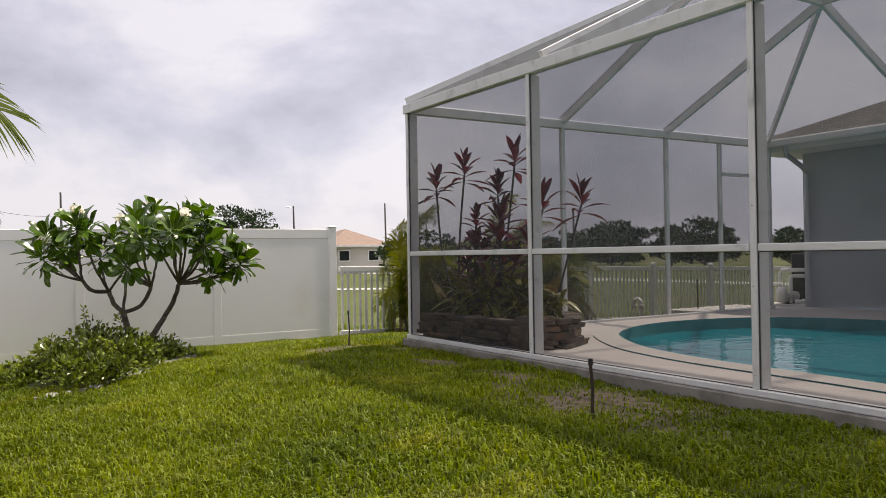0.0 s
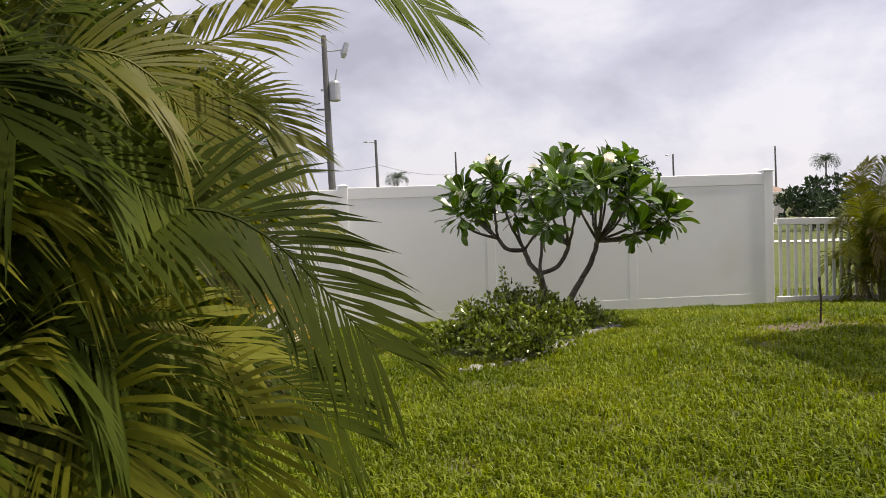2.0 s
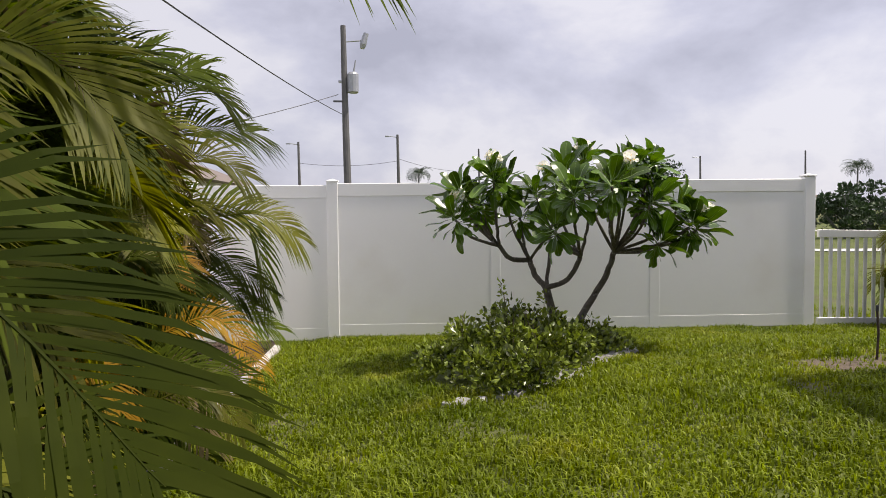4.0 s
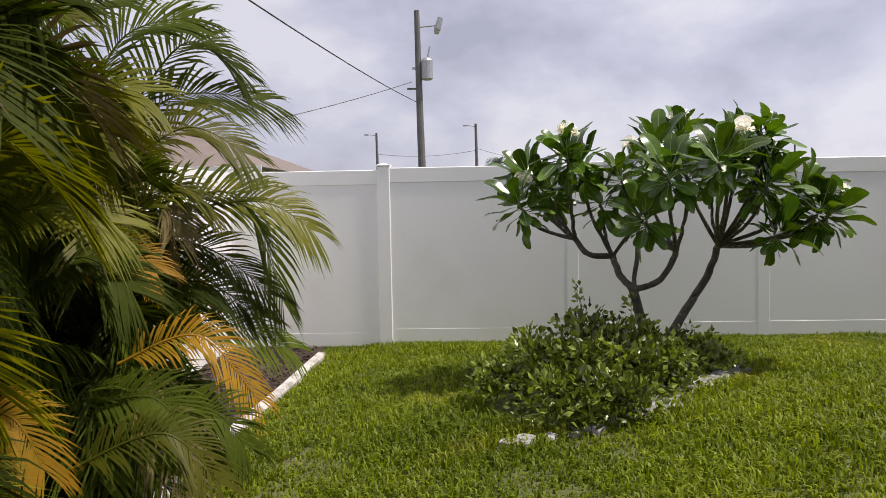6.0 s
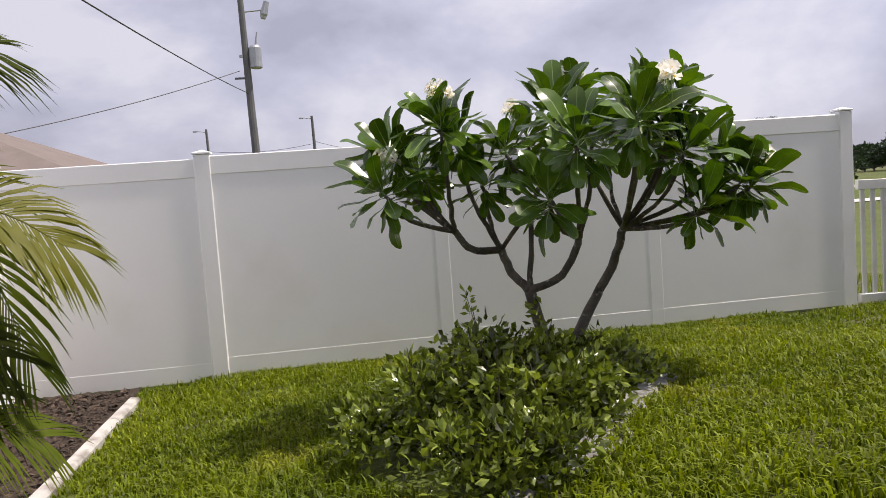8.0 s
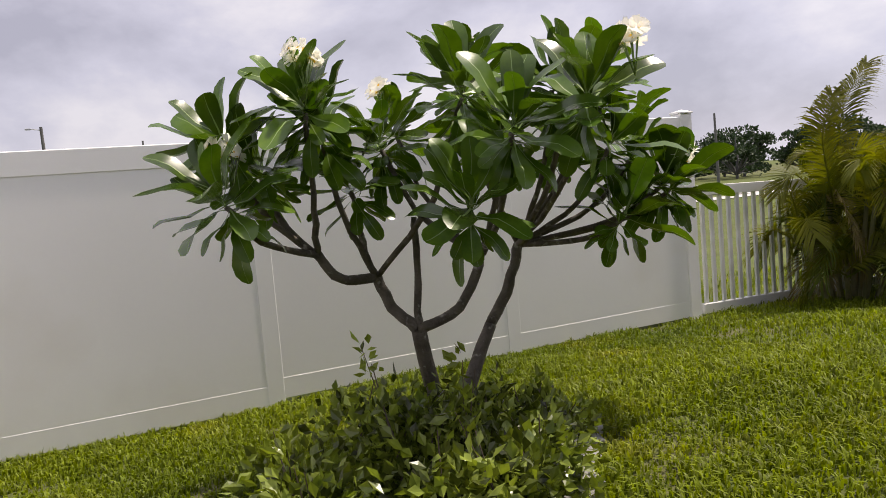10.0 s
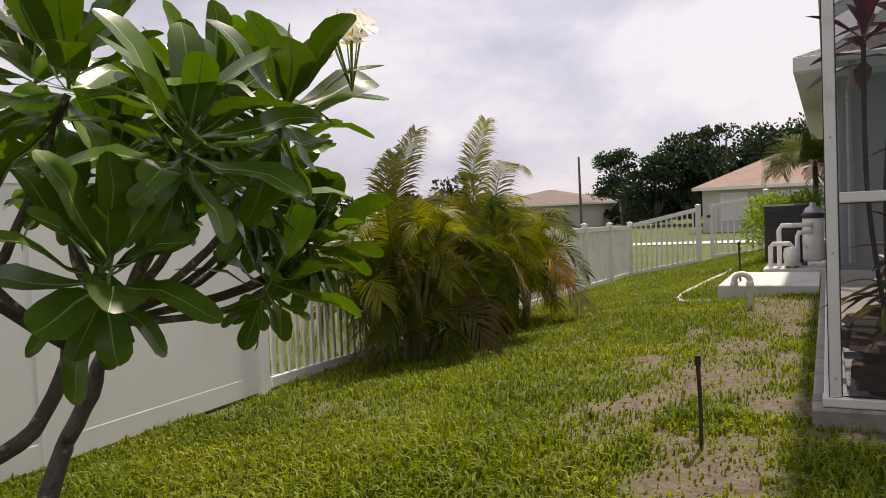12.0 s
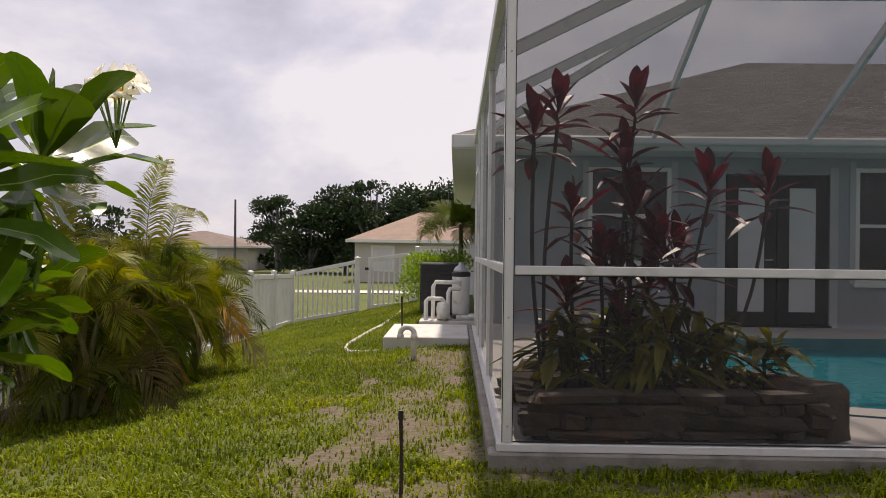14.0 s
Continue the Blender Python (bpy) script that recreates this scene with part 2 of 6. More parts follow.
def water_material():
    m = bpy.data.materials.new("pool_water")
    m.use_nodes = True
    n, l = m.node_tree.nodes, m.node_tree.links
    p = n["Principled BSDF"]
    p.inputs["Base Color"].default_value = (0.012, 0.27, 0.33, 1)
    p.inputs["Specular IOR Level"].default_value = 0.3
    p.inputs["Roughness"].default_value = 0.07
    tc = n.new("ShaderNodeNewGeometry")
    no = n.new("ShaderNodeTexNoise")
    no.inputs["Scale"].default_value, no.inputs["Detail"].default_value = 3.5, 3
    l.new(tc.outputs["Position"], no.inputs["Vector"])
    bp = n.new("ShaderNodeBump")
    bp.inputs["Strength"].default_value, bp.inputs["Distance"].default_value = 0.25, 0.05
    l.new(no.outputs[0], bp.inputs["Height"])
    l.new(bp.outputs[0], p.inputs["Normal"])
    return m


WATER = water_material()


def ground_material():
    """Turf soil: short green between the blades, bare sandy soil where the grass has worn away."""
    m = surface("lawn_soil", (0.05, 0.07, 0.008), (0.11, 0.14, 0.016), 0.95, 1.3, 26, 0.8, dist=0.03)
    n, l = m.node_tree.nodes, m.node_tree.links
    p = n["Principled BSDF"]
    old = p.inputs["Base Color"].links[0].from_socket
    at = n.new("ShaderNodeAttribute")
    at.attribute_name = "bare"
    g = n.new("ShaderNodeNewGeometry")
    no = n.new("ShaderNodeTexNoise")
    no.inputs["Scale"].default_value, no.inputs["Detail"].default_value = 16, 6
    l.new(g.outputs["Position"], no.inputs["Vector"])
    rp = n.new("ShaderNodeValToRGB")
    rp.color_ramp.elements[0].position, rp.color_ramp.elements[0].color = 0.3, (0.085, 0.062, 0.042, 1)
    rp.color_ramp.elements[1].position, rp.color_ramp.elements[1].color = 0.7, (0.16, 0.122, 0.09, 1)
    l.new(no.outputs[0], rp.inputs[0])
    mx = n.new("ShaderNodeMix")
    mx.data_type = "RGBA"
    l.new(at.outputs["Fac"], mx.inputs[0])
    l.new(old, mx.inputs[6])
    l.new(rp.outputs[0], mx.inputs[7])
    l.new(mx.outputs[2], p.inputs["Base Color"])
    return m


SOIL = ground_material()


# ---------------------------------------------------------------- helpers of this scene
def thing(name, label, category, at=(0, 0, 0), group="", kind=""):
    ob = new(name)
    ob.empty_display_size = 0.1
    ob.location = at
    return tagged(ob, label, category, group, kind)


def hang(ob, parent):
    if parent:
        ob.parent = parent
        top = parent.parent or parent
        ob.matrix_parent_inverse = Matrix.Translation(-Vector(top.location)) if parent is top else Matrix.Identity(4)
    return ob


def part(name, bm, material, parent=None, label="", smooth=False):
    """Links a bmesh, in the world's metres, as one mesh object under a thing or a part."""
    me = bpy.data.meshes.new(name)
    bm.to_mesh(me)
    bm.free()
    for mat in (material if isinstance(material, (list, tuple)) else [material]):
        me.materials.append(mat)
    if smooth:
        me.shade_smooth()
    ob = hang(new(name, me), parent)
    if label:
        ob["label"] = label
    return ob


def piece(name, me, m, parent):
    """An object of its own on a shared mesh, at the pose m in the world."""
    ob = hang(new(name, me), parent)
    ob.matrix_basis = m
    return ob


def raw_mesh(name, verts, faces, material, smooth=False):
    me = bpy.data.meshes.new(name)
    me.from_pydata(verts, [], faces)
    for mat in (material if isinstance(material, (list, tuple)) else [material]):
        me.materials.append(mat)
    if smooth:
        me.shade_smooth()
    me.update()
    return me


def add_box(bm, x0, x1, y0, y1, z0, z1, bevel=0.0):
    r = bmesh.ops.create_cube(bm, size=1)
    for v in r["verts"]:
        v.co = Vector(((x0 + x1) / 2 + v.co.x * (x1 - x0), (y0 + y1) / 2 + v.co.y * (y1 - y0), (z0 + z1) / 2 + v.co.z * (z1 - z0)))
    if bevel:
        edges = list({e for v in r["verts"] for e in v.link_edges})
        bmesh.ops.bevel(bm, geom=edges, offset=bevel, segments=1, affect="EDGES")
    return bm


def box(x0, x1, y0, y1, z0, z1, bevel=0.004):
    return add_box(bmesh.new(), x0, x1, y0, y1, z0, z1, bevel)


def add_tube(bm, pts, radii, seg=8, cap=True):
    pts = [Vector(p) for p in pts]
    if not isinstance(radii, (list, tuple)):
        radii = [radii] * len(pts)
    rings = []
    ref = None
    for i, p in enumerate(pts):
        d = (pts[min(i + 1, len(pts) - 1)] - pts[max(i - 1, 0)]).normalized()
        if ref is None:
            ref = d.orthogonal().normalized()
        ref = (ref - d * ref.dot(d)).normalized()
        other = d.cross(ref)
        rings.append([bm.verts.new(p + (ref * math.cos(2 * math.pi * k / seg) + other * math.sin(2 * math.pi * k / seg)) * radii[i]) for k in range(seg)])
    for a, b in zip(rings, rings[1:]):
        for k in range(seg):
            bm.faces.new((a[k], a[(k + 1) % seg], b[(k + 1) % seg], b[k]))
    if cap:
        bm.faces.new(rings[0][::-1])
        bm.faces.new(rings[-1])
    return bm


def tube(pts, radii, seg=8):
    return add_tube(bmesh.new(), pts, radii, seg)


def beam(a, b, w, h, bevel=0.004):
    """A rectangular beam from a to b, w wide and h deep."""
    a, b = Vector(a), Vector(b)
    bm = box(-w / 2, w / 2, -h / 2, h / 2, 0, (b - a).length, bevel)
    q = (b - a).to_track_quat("Z", "Y")
    bmesh.ops.transform(bm, matrix=Matrix.Translation(a) @ q.to_matrix().to_4x4(), verts=bm.verts)
    return bm


def sheet(points):
    bm = bmesh.new()
    bm.faces.new([bm.verts.new(p) for p in points])
    return bm


def clamp(v, lo=0.0, hi=1.0):
    return max(lo, min(hi, v))


def curve_points(pts, steps=6, closed=False):
    """A smooth run through the points."""
    out = []
    n = len(pts)
    pts = [Vector(p) for p in pts]
    for i in range(n if closed else n - 1):
        p1, p2 = pts[i], pts[(i + 1) % n]
        p0 = pts[i - 1] if closed or i else p1
        p3 = pts[(i + 2) % n] if closed or i + 2 < n else p2
        for k in range(steps):
            t = k / steps
            out.append(0.5 * (2 * p1 + (p2 - p0) * t + (2 * p0 - 5 * p1 + 4 * p2 - p3) * t * t + (3 * p1 - p0 - 3 * p2 + p3) * t ** 3))
    if not closed:
        out.append(pts[-1])
    return out


# ---------------------------------------------------------------- ground
FENCE_Y, CAGE_X, CAGE_Y, DECK_Z, GATE_X = 12.58, 5.93, 8.53, 0.41, 19.72


def foot(x):
    """The ground's height along the boundary fence."""
    return -0.08 * clamp((4.0 - x) / 3.5) - 0.28 * clamp((x - 7.0) / 12.7)


def height(x, y):
    rise = 0.30 * clamp((x - 0.9) / 4.4) + 0.08 * clamp((x - 9.0) / 2.4) + 0.32 * clamp((x - 11.5) / 8.0)
    z = foot(x) + rise * (1 - clamp((x - 20.5) / 9)) * clamp((FENCE_Y - y) / 3.5) + 0.015 * noise.noise((x * 0.8, y * 0.8, 0))
    return z if y < FENCE_Y else foot(x) - 0.02 * clamp((y - FENCE_Y) / 4)


BARE = ((5.95, 9.5, 0.7, 0.34), (6.9, 9.05, 0.8, 0.38), (8.3, 9.2, 0.8, 0.40), (10.3, 9.0, 1.0, 0.45), (5.35, 4.9, 0.55, 1.1), (5.2, 9.0, 0.45, 0.35), (7.6, 9.7, 0.5, 0.2),
        (6.3, 8.8, 0.4, 0.2), (7.5, 8.82, 0.5, 0.16), (9.2, 8.84, 0.6, 0.18), (10.9, 9.1, 0.5, 0.25), (5.72, 8.45, 0.18, 0.3), (5.55, 7.4, 0.24, 0.8), (5.5, 6.1, 0.26, 0.6), (5.5, 9.2, 0.3, 0.18), (6.5, 9.45, 0.35, 0.14), (9.0, 9.6, 0.5, 0.16))


def bare(x, y):
    v = 0.0
    for bx, by, rx, ry in BARE:
        v = max(v, 1.35 - math.hypot((x - bx) / rx, (y - by) / ry))
    return clamp(v + (0.7 * noise.noise((x * 2.3, y * 2.3, 3.1)) + 0.55 * noise.noise((x * 7.1, y * 7.1, 1.7))) * (v > -0.4)) 


def axis_steps(lo, hi, step, far):
    mid = list(np.arange(lo, hi + 1e-6, step))
    out = [lo - d for d in far[::-1]] + mid + [hi + d for d in far]
    return out


FAR = (0.8, 2, 5, 12, 30, 80, 200, 600)
GX, GY = axis_steps(-2.0, 21.0, 0.2, FAR), axis_steps(-2.0, 13.6, 0.2, FAR)
gv = [(x, y, height(x, y)) for y in GY for x in GX]
W = len(GX)
gf = [(j * W + i, j * W + i + 1, (j + 1) * W + i + 1, (j + 1) * W + i) for j in range(len(GY) - 1) for i in range(W - 1)
      if not (CAGE_X + 0.3 < GX[i] < 24 and -3 < GY[j] < CAGE_Y - 0.6)]
me = raw_mesh("ground", gv, gf, SOIL, True)
at = me.attributes.new("bare", "FLOAT", "POINT")
at.data.foreach_set("value", [bare(x, y) for x, y, _ in gv])
tagged(new("ground", me), "sloping lawn soil with worn bare sandy patches", "ground", kind="structure")


def lawn(name, x0, x1, y0, y1, per_m2, seed, label, tall=1.0):
    """Thousands of bent blades, as one object."""
    rng = np.random.default_rng(seed)
    n = int((x1 - x0) * (y1 - y0) * per_m2)
    px, py = rng.uniform(x0, x1, n), rng.uniform(y0, y1, n)
    keep = np.ones(n, bool)
    pz = np.zeros(n)
    thick = np.ones(n)
    for i in range(n):
        x, y = px[i], py[i]
        b = bare(x, y)
        if math.hypot((x - 2.72) / 0.62, (y - 9.85) / 0.72) < 1 or (3.0 < x < 3.95 and abs(y - 9.26 - (x - 3.0) * 1.28) < 0.13):
            keep[i] = False
        if rng.random() < b * 0.86 or (x < BED_X + 0.02 and y > 2) or (x > CAGE_X - 0.02 and y < CAGE_Y + 0.05) or (11.35 < x < 13.2 and y < 9.7) or (x > 13.15 and y < 9.35):
            keep[i] = False
        pz[i] = height(x, y)
        thick[i] = 0.72 + 0.55 * noise.noise((x * 1.1, y * 1.1, 7.7)) - 0.5 * b
    px, py, pz, thick = px[keep], py[keep], pz[keep], thick[keep]
    n = len(px)
    h = rng.uniform(0.045, 0.125, n) * np.maximum(thick, 0.28) * tall
    w = rng.uniform(0.0036, 0.0070, n)
    az = rng.uniform(0, 2 * math.pi, n)
    lean = rng.uniform(0.2, 1.1, n)
    dx, dy = np.cos(az), np.sin(az)
    sx, sy = -dy * w, dx * w
    v = np.empty((n, 5, 3))
    v[:, 0] = np.stack([px - sx, py - sy, pz - 0.005], 1)
    v[:, 1] = np.stack([px + sx, py + sy, pz - 0.005], 1)
    mx, my, mz = px + dx * h * lean * 0.28, py + dy * h * lean * 0.28, pz + h * 0.6
    v[:, 2] = np.stack([mx + sx * 0.9, my + sy * 0.9, mz], 1)
    v[:, 3] = np.stack([mx - sx * 0.9, my - sy * 0.9, mz], 1)
    v[:, 4] = np.stack([px + dx * h * lean, py + dy * h * lean, pz + h * (1.02 - 0.42 * lean)], 1)
    b = (np.arange(n) * 5)[:, None]
    quads = b + np.array([0, 1, 2, 3])
    tris = b + np.array([3, 2, 4])
    me = bpy.data.meshes.new(name)
    me.vertices.add(n * 5)
    me.vertices.foreach_set("co", v.reshape(-1))
    loops = np.concatenate([quads, tris], 1).reshape(-1)
    me.loops.add(len(loops))
    me.loops.foreach_set("vertex_index", loops.astype(np.int32))
    me.polygons.add(2 * n)
    starts = (np.arange(n) * 7)[:, None] + np.array([0, 4])
    me.polygons.foreach_set("loop_start", starts.reshape(-1).astype(np.int32))
    me.materials.append(GRASS)
    me.update(calc_edges=True)
    me.validate()
    return tagged(new(name, me), label, "grass", kind="stuff")


BED_X = 0.52
# ---------------------------------------------------------------- boundary fence of white vinyl
def post_with_cap(parent, x, y, z0, z1, w=0.127, mat=VINYL):
    p = part("post", box(x - w / 2, x + w / 2, y - w / 2, y + w / 2, z0 - 0.05, z1, 0.006), mat, parent)
    c = w / 2 + 0.008
    bm = box(x - c, x + c, y - c, y + c, z1 + 0.002, z1 + 0.018, 0.003)
    top = [bm.verts.new((x + sx * w * 0.5, y + sy * w * 0.5, z1 + 0.019)) for sx, sy in ((-1, -1), (1, -1), (1, 1), (-1, 1))]
    peak = bm.verts.new((x, y, z1 + 0.04))
    for k in range(4):
        bm.faces.new((top[k], top[(k + 1) % 4], peak))
    part("post_cap", bm, mat, p)


def privacy_panel(parent, a, b, along, fixed, z0, z1):
    """Two deep rails with a smooth panel between them, along x or y."""
    def bx(u0, u1, half, z0, z1, bev=0.003):
        return box(u0, u1, fixed - half, fixed + half, z0, z1, bev) if along == "x" else box(fixed - half, fixed + half, u0, u1, z0, z1, bev)
    part("top_rail", bx(a, b, 0.050, z1 - 0.15, z1, 0.006), VINYL, parent)
    part("bottom_rail", bx(a, b, 0.0445, z0 + 0.03, z0 + 0.17, 0.002), VINYL, parent)
    part("panel", bx(a, b, 0.043, z0 + 0.165, z1 - 0.147, 0.002), VINYL, parent)


FP = (-0.46, 1.14, 3.02, 4.90, 6.77)
fence = thing("privacy_fence", "tall solid white vinyl privacy fence along the lawn", "fence", (3.1, FENCE_Y, 0))
for x in FP:
    if x in (3.02, 4.90):
        part("post", box(x - 0.0585, x + 0.0585, FENCE_Y - 0.046, FENCE_Y + 0.046, foot(x) - 0.07, 1.772 + foot(x) * 0.5, 0.004), VINYL, fence)
    else:
        post_with_cap(fence, x, FENCE_Y, foot(x) - 0.02, 1.80 + foot(x) * 0.5, 0.127)
for a, b in zip(FP, FP[1:]):
    z = foot((a + b) / 2)
    privacy_panel(fence, a + 0.055, b - 0.055, "x", FENCE_Y, z, 1.775 + z * 0.5)
side = thing("privacy_fence", "tall white vinyl privacy fence behind the palm bed", "fence", (-0.46, 6, 0))
SP = (-3.2, -0.6, 2.0, 4.6, 7.2, 9.8)
for y in SP:
    post_with_cap(side, -0.46, y, -0.1, 1.75)
for a, b in zip(SP, SP[1:] + (FENCE_Y,)):
    privacy_panel(side, a + 0.055, b - 0.055, "y", -0.46, -0.1, 1.73)

# low fence of pickets, then the gate across the side yard
PICKET = raw_mesh("picket", *(lambda bm: ([v.co[:] for v in bm.verts], [[v.index for v in f.verts] for f in bm.faces]))(
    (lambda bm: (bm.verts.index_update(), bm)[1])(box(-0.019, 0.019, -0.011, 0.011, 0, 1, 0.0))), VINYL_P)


def picket_run(parent, a, b, za, zb, top_a, top_b, gap=0.105):
    """Pickets between two racked rails from a to b."""
    a, b = Vector((*a, 0)), Vector((*b, 0))
    d = (b - a).normalized()
    turn = math.atan2(d.y, d.x)
    for lift, depth, name in ((0.0, 0.09, "bottom_rail"), (None, 0.09, "top_rail")):
        z0 = za + 0.07 if lift is not None else top_a - 0.045
        z1 = zb + 0.07 if lift is not None else top_b - 0.045
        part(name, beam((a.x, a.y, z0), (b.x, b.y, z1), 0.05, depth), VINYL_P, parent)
    n = int((b - a).length / gap)
    for k in range(n):
        t = (k + 0.5) / n
        p = a.lerp(b, t)
        z0, z1 = za + (zb - za) * t + 0.06, top_a + (top_b - top_a) * t - 0.05
        piece("picket", PICKET, Matrix.Translation((p.x, p.y, z0)) @ Matrix.Rotation(turn, 4, "Z") @ Matrix.Diagonal((1, 1, z1 - z0, 1)), parent)


low = thing("picket_fence", "low white vinyl picket fence with narrow gaps", "fence", (13, FENCE_Y, 0))
n_low = 7
step = (GATE_X - 6.84) / n_low
for k in range(n_low):
    x0, x1 = 6.84 + k * step, 6.84 + (k + 1) * step
    picket_run(low, (x0 + 0.06, FENCE_Y), (x1 - 0.06, FENCE_Y), foot(x0), foot(x1), foot(x0) + 1.17, foot(x1) + 1.17)
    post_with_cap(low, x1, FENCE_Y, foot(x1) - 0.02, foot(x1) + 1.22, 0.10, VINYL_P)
panel = thing("picket_fence", "short racked white picket panel beside the gate", "fence", (GATE_X, 11.8, 0))
picket_run(panel, (GATE_X, 12.5), (GATE_X, 11.14), -0.27, -0.02, 0.93, 1.22, 0.11)
post_with_cap(panel, GATE_X, 11.08, 0.0, 1.27, 0.11, VINYL_P)
gate = thing("picket_gate", "closed white vinyl picket gate across the side yard", "gate", (GATE_X, 10.3, 0))
picket_run(gate, (GATE_X, 10.78), (GATE_X, 9.80), 0.08, 0.18, 1.28, 1.42, 0.11)
part("gate_stile", box(GATE_X - 0.03, GATE_X + 0.03, 10.76, 10.84, 0.08, 1.30), VINYL_P, gate)
part("gate_stile", box(GATE_X - 0.03, GATE_X + 0.03, 9.78, 9.83, 0.17, 1.43), VINYL_P, gate)
part("latch", box(GATE_X - 0.05, GATE_X - 0.03, 10.82, 10.90, 1.0, 1.06), BLACK, gate)
rest = thing("picket_fence", "white picket panel joining the gate to the house", "fence", (GATE_X, 9.0, 0))
post_with_cap(rest, GATE_X, 9.70, 0.15, 1.53, 0.11, VINYL_P)
picket_run(rest, (GATE_X, 9.62), (GATE_X, 8.52), 0.2, 0.24, 1.48, 1.52, 0.11)

# ---------------------------------------------------------------- pool deck, pool and screen cage
OUT = curve_points([(x, y, 0) for x, y in ((6.95, 1.0), (6.9, 4.4), (7.05, 5.8), (7.42, 6.65), (8.0, 7.35), (8.9, 7.8), (9.9, 7.85),
                                           (10.8, 7.5), (11.35, 6.7), (11.5, 5.4), (11.4, 1.0), (9.2, -0.8))], 6, True)


def ring_bm(inner, outer, z):
    bm = bmesh.new()
    a = [bm.verts.new((p.x, p.y, z)) for p in inner]
    b = [bm.verts.new((p.x, p.y, z)) for p in outer]
    n = len(a)
    for k in range(n):
        bm.faces.new((a[k], b[k], b[(k + 1) % n], a[(k + 1) % n]))
    return bm


def grown(loop, d):
    n = len(loop)
    out = []
    for k in range(n):
        t = (loop[(k + 1) % n] - loop[k - 1]).normalized()
        out.append(loop[k] + Vector((t.y, -t.x, 0)) * d)
    return out


sign = 1 if sum((OUT[k - 1].x * OUT[k].y - OUT[k].x * OUT[k - 1].y) for k in range(len(OUT))) > 0 else -1
COPE = grown(OUT, 0.28 * sign)


def on_rectangle(p, x0, x1, y0, y1, c):
    d = p - c
    s = min(((x1 if d.x > 0 else x0) - c.x) / d.x if abs(d.x) > 1e-6 else 1e9, ((y1 if d.y > 0 else y0) - c.y) / d.y if abs(d.y) > 1e-6 else 1e9)
    return c + d * s


centre = Vector((9.3, 3.8, 0))
RIM = [on_rectangle(p, CAGE_X + 0.02, 13.1, -5.0, CAGE_Y - 0.02, centre) for p in COPE]
bm = ring_bm(COPE, RIM, DECK_Z)
for cx, cy in ((CAGE_X + 0.02, CAGE_Y - 0.02), (13.1, CAGE_Y - 0.02), (13.1, -5.0), (CAGE_X + 0.02, -5.0)):
    k = min(range(len(RIM)), key=lambda i: (RIM[i] - Vector((cx, cy, 0))).length)
    bm.verts.ensure_lookup_table()
    bm.verts[len(COPE) + k].co = (cx, cy, DECK_Z)
deck = thing("pool_deck", "pale textured concrete deck round the pool", "deck", (9.3, 3.8, 0.0), kind="structure")
part("deck_surface", bm, DECK, deck)
for x0, x1, y0, y1 in ((CAGE_X - 0.06, CAGE_X + 0.10, -5.0, CAGE_Y + 0.10), (CAGE_X + 0.101, 13.1, CAGE_Y - 0.06, CAGE_Y + 0.10)):
    part("slab_edge", box(x0, x1, y0, y1, -0.15, DECK_Z - 0.015, 0.01), SLAB, deck)
pool = thing("swimming_pool", "kidney-shaped pool with clear turquoise water", "pool", (9.3, 3.8, DECK_Z))
bm = ring_bm(OUT, COPE, DECK_Z + 0.012)
n = len(OUT)
part("coping", bm, RIMSTONE, pool, "pale rounded concrete rim")
bm = bmesh.new()
rim = [[bm.verts.new((p.x, p.y, DECK_Z + z)) for p in OUT] for z in (0.012, -0.22)]
for k in range(n):
    bm.faces.new((rim[0][k], rim[0][(k + 1) % n], rim[1][(k + 1) % n], rim[1][k]))
part("tile_band", bm, COPING, pool, "teal waterline tile band")
bm = bmesh.new()
SH = grown(OUT, -0.35 * sign)
a = [bm.verts.new((p.x, p.y, DECK_Z - 0.16)) for p in OUT]
b = [bm.verts.new((p.x, p.y, DECK_Z - 1.3)) for p in SH]
for k in range(n):
    bm.faces.new((a[k], a[(k + 1) % n], b[(k + 1) % n], b[k]))
bm.faces.new(b)
part("basin", bm, PLASTER, pool, "turquoise plaster basin", True)
bm = bmesh.new()
bm.faces.new([bm.verts.new((p.x, p.y, DECK_Z - 0.13)) for p in OUT])
part("water_surface", bm, WATER, pool, "still turquoise water")

EAVE_Z, RAIL_Z, TOP_Z = 2.93, 1.35, 4.2
FRONT_Y = (8.53, 6.35, 4.06, 1.75, -0.55, -2.85, -5.0)
SIDE_X = (8.2, 10.12, 11.27)
cage = thing("pool_cage", "white aluminium pool enclosure with dark insect screen", "screen enclosure", (CAGE_X, CAGE_Y, DECK_Z))
for k, y in enumerate(FRONT_Y):
    post = part("post", box(CAGE_X + 0.004, CAGE_X + 0.105, y - 0.026, y + 0.026, DECK_Z + 0.031, EAVE_Z), ALU, cage)
    part("flange", box(CAGE_X - 0.024, CAGE_X - 0.004, y - 0.023, y + 0.023, DECK_Z + 0.031, EAVE_Z), ALU, post, "white outer screen flange")
    for d in (-0.029, 0.025):
        part("spline", box(CAGE_X - 0.012, CAGE_X - 0.003, y + d, y + d + 0.004, DECK_Z + 0.032, EAVE_Z - 0.002, 0), BLACK, post, "black screen spline")
    for z in (DECK_Z + 0.12, 1.1, 1.62, 2.5):
        part("screw", tube([(CAGE_X - 0.028, y, z), (CAGE_X - 0.024, y, z)], 0.006, 8), GREYMETAL, post)
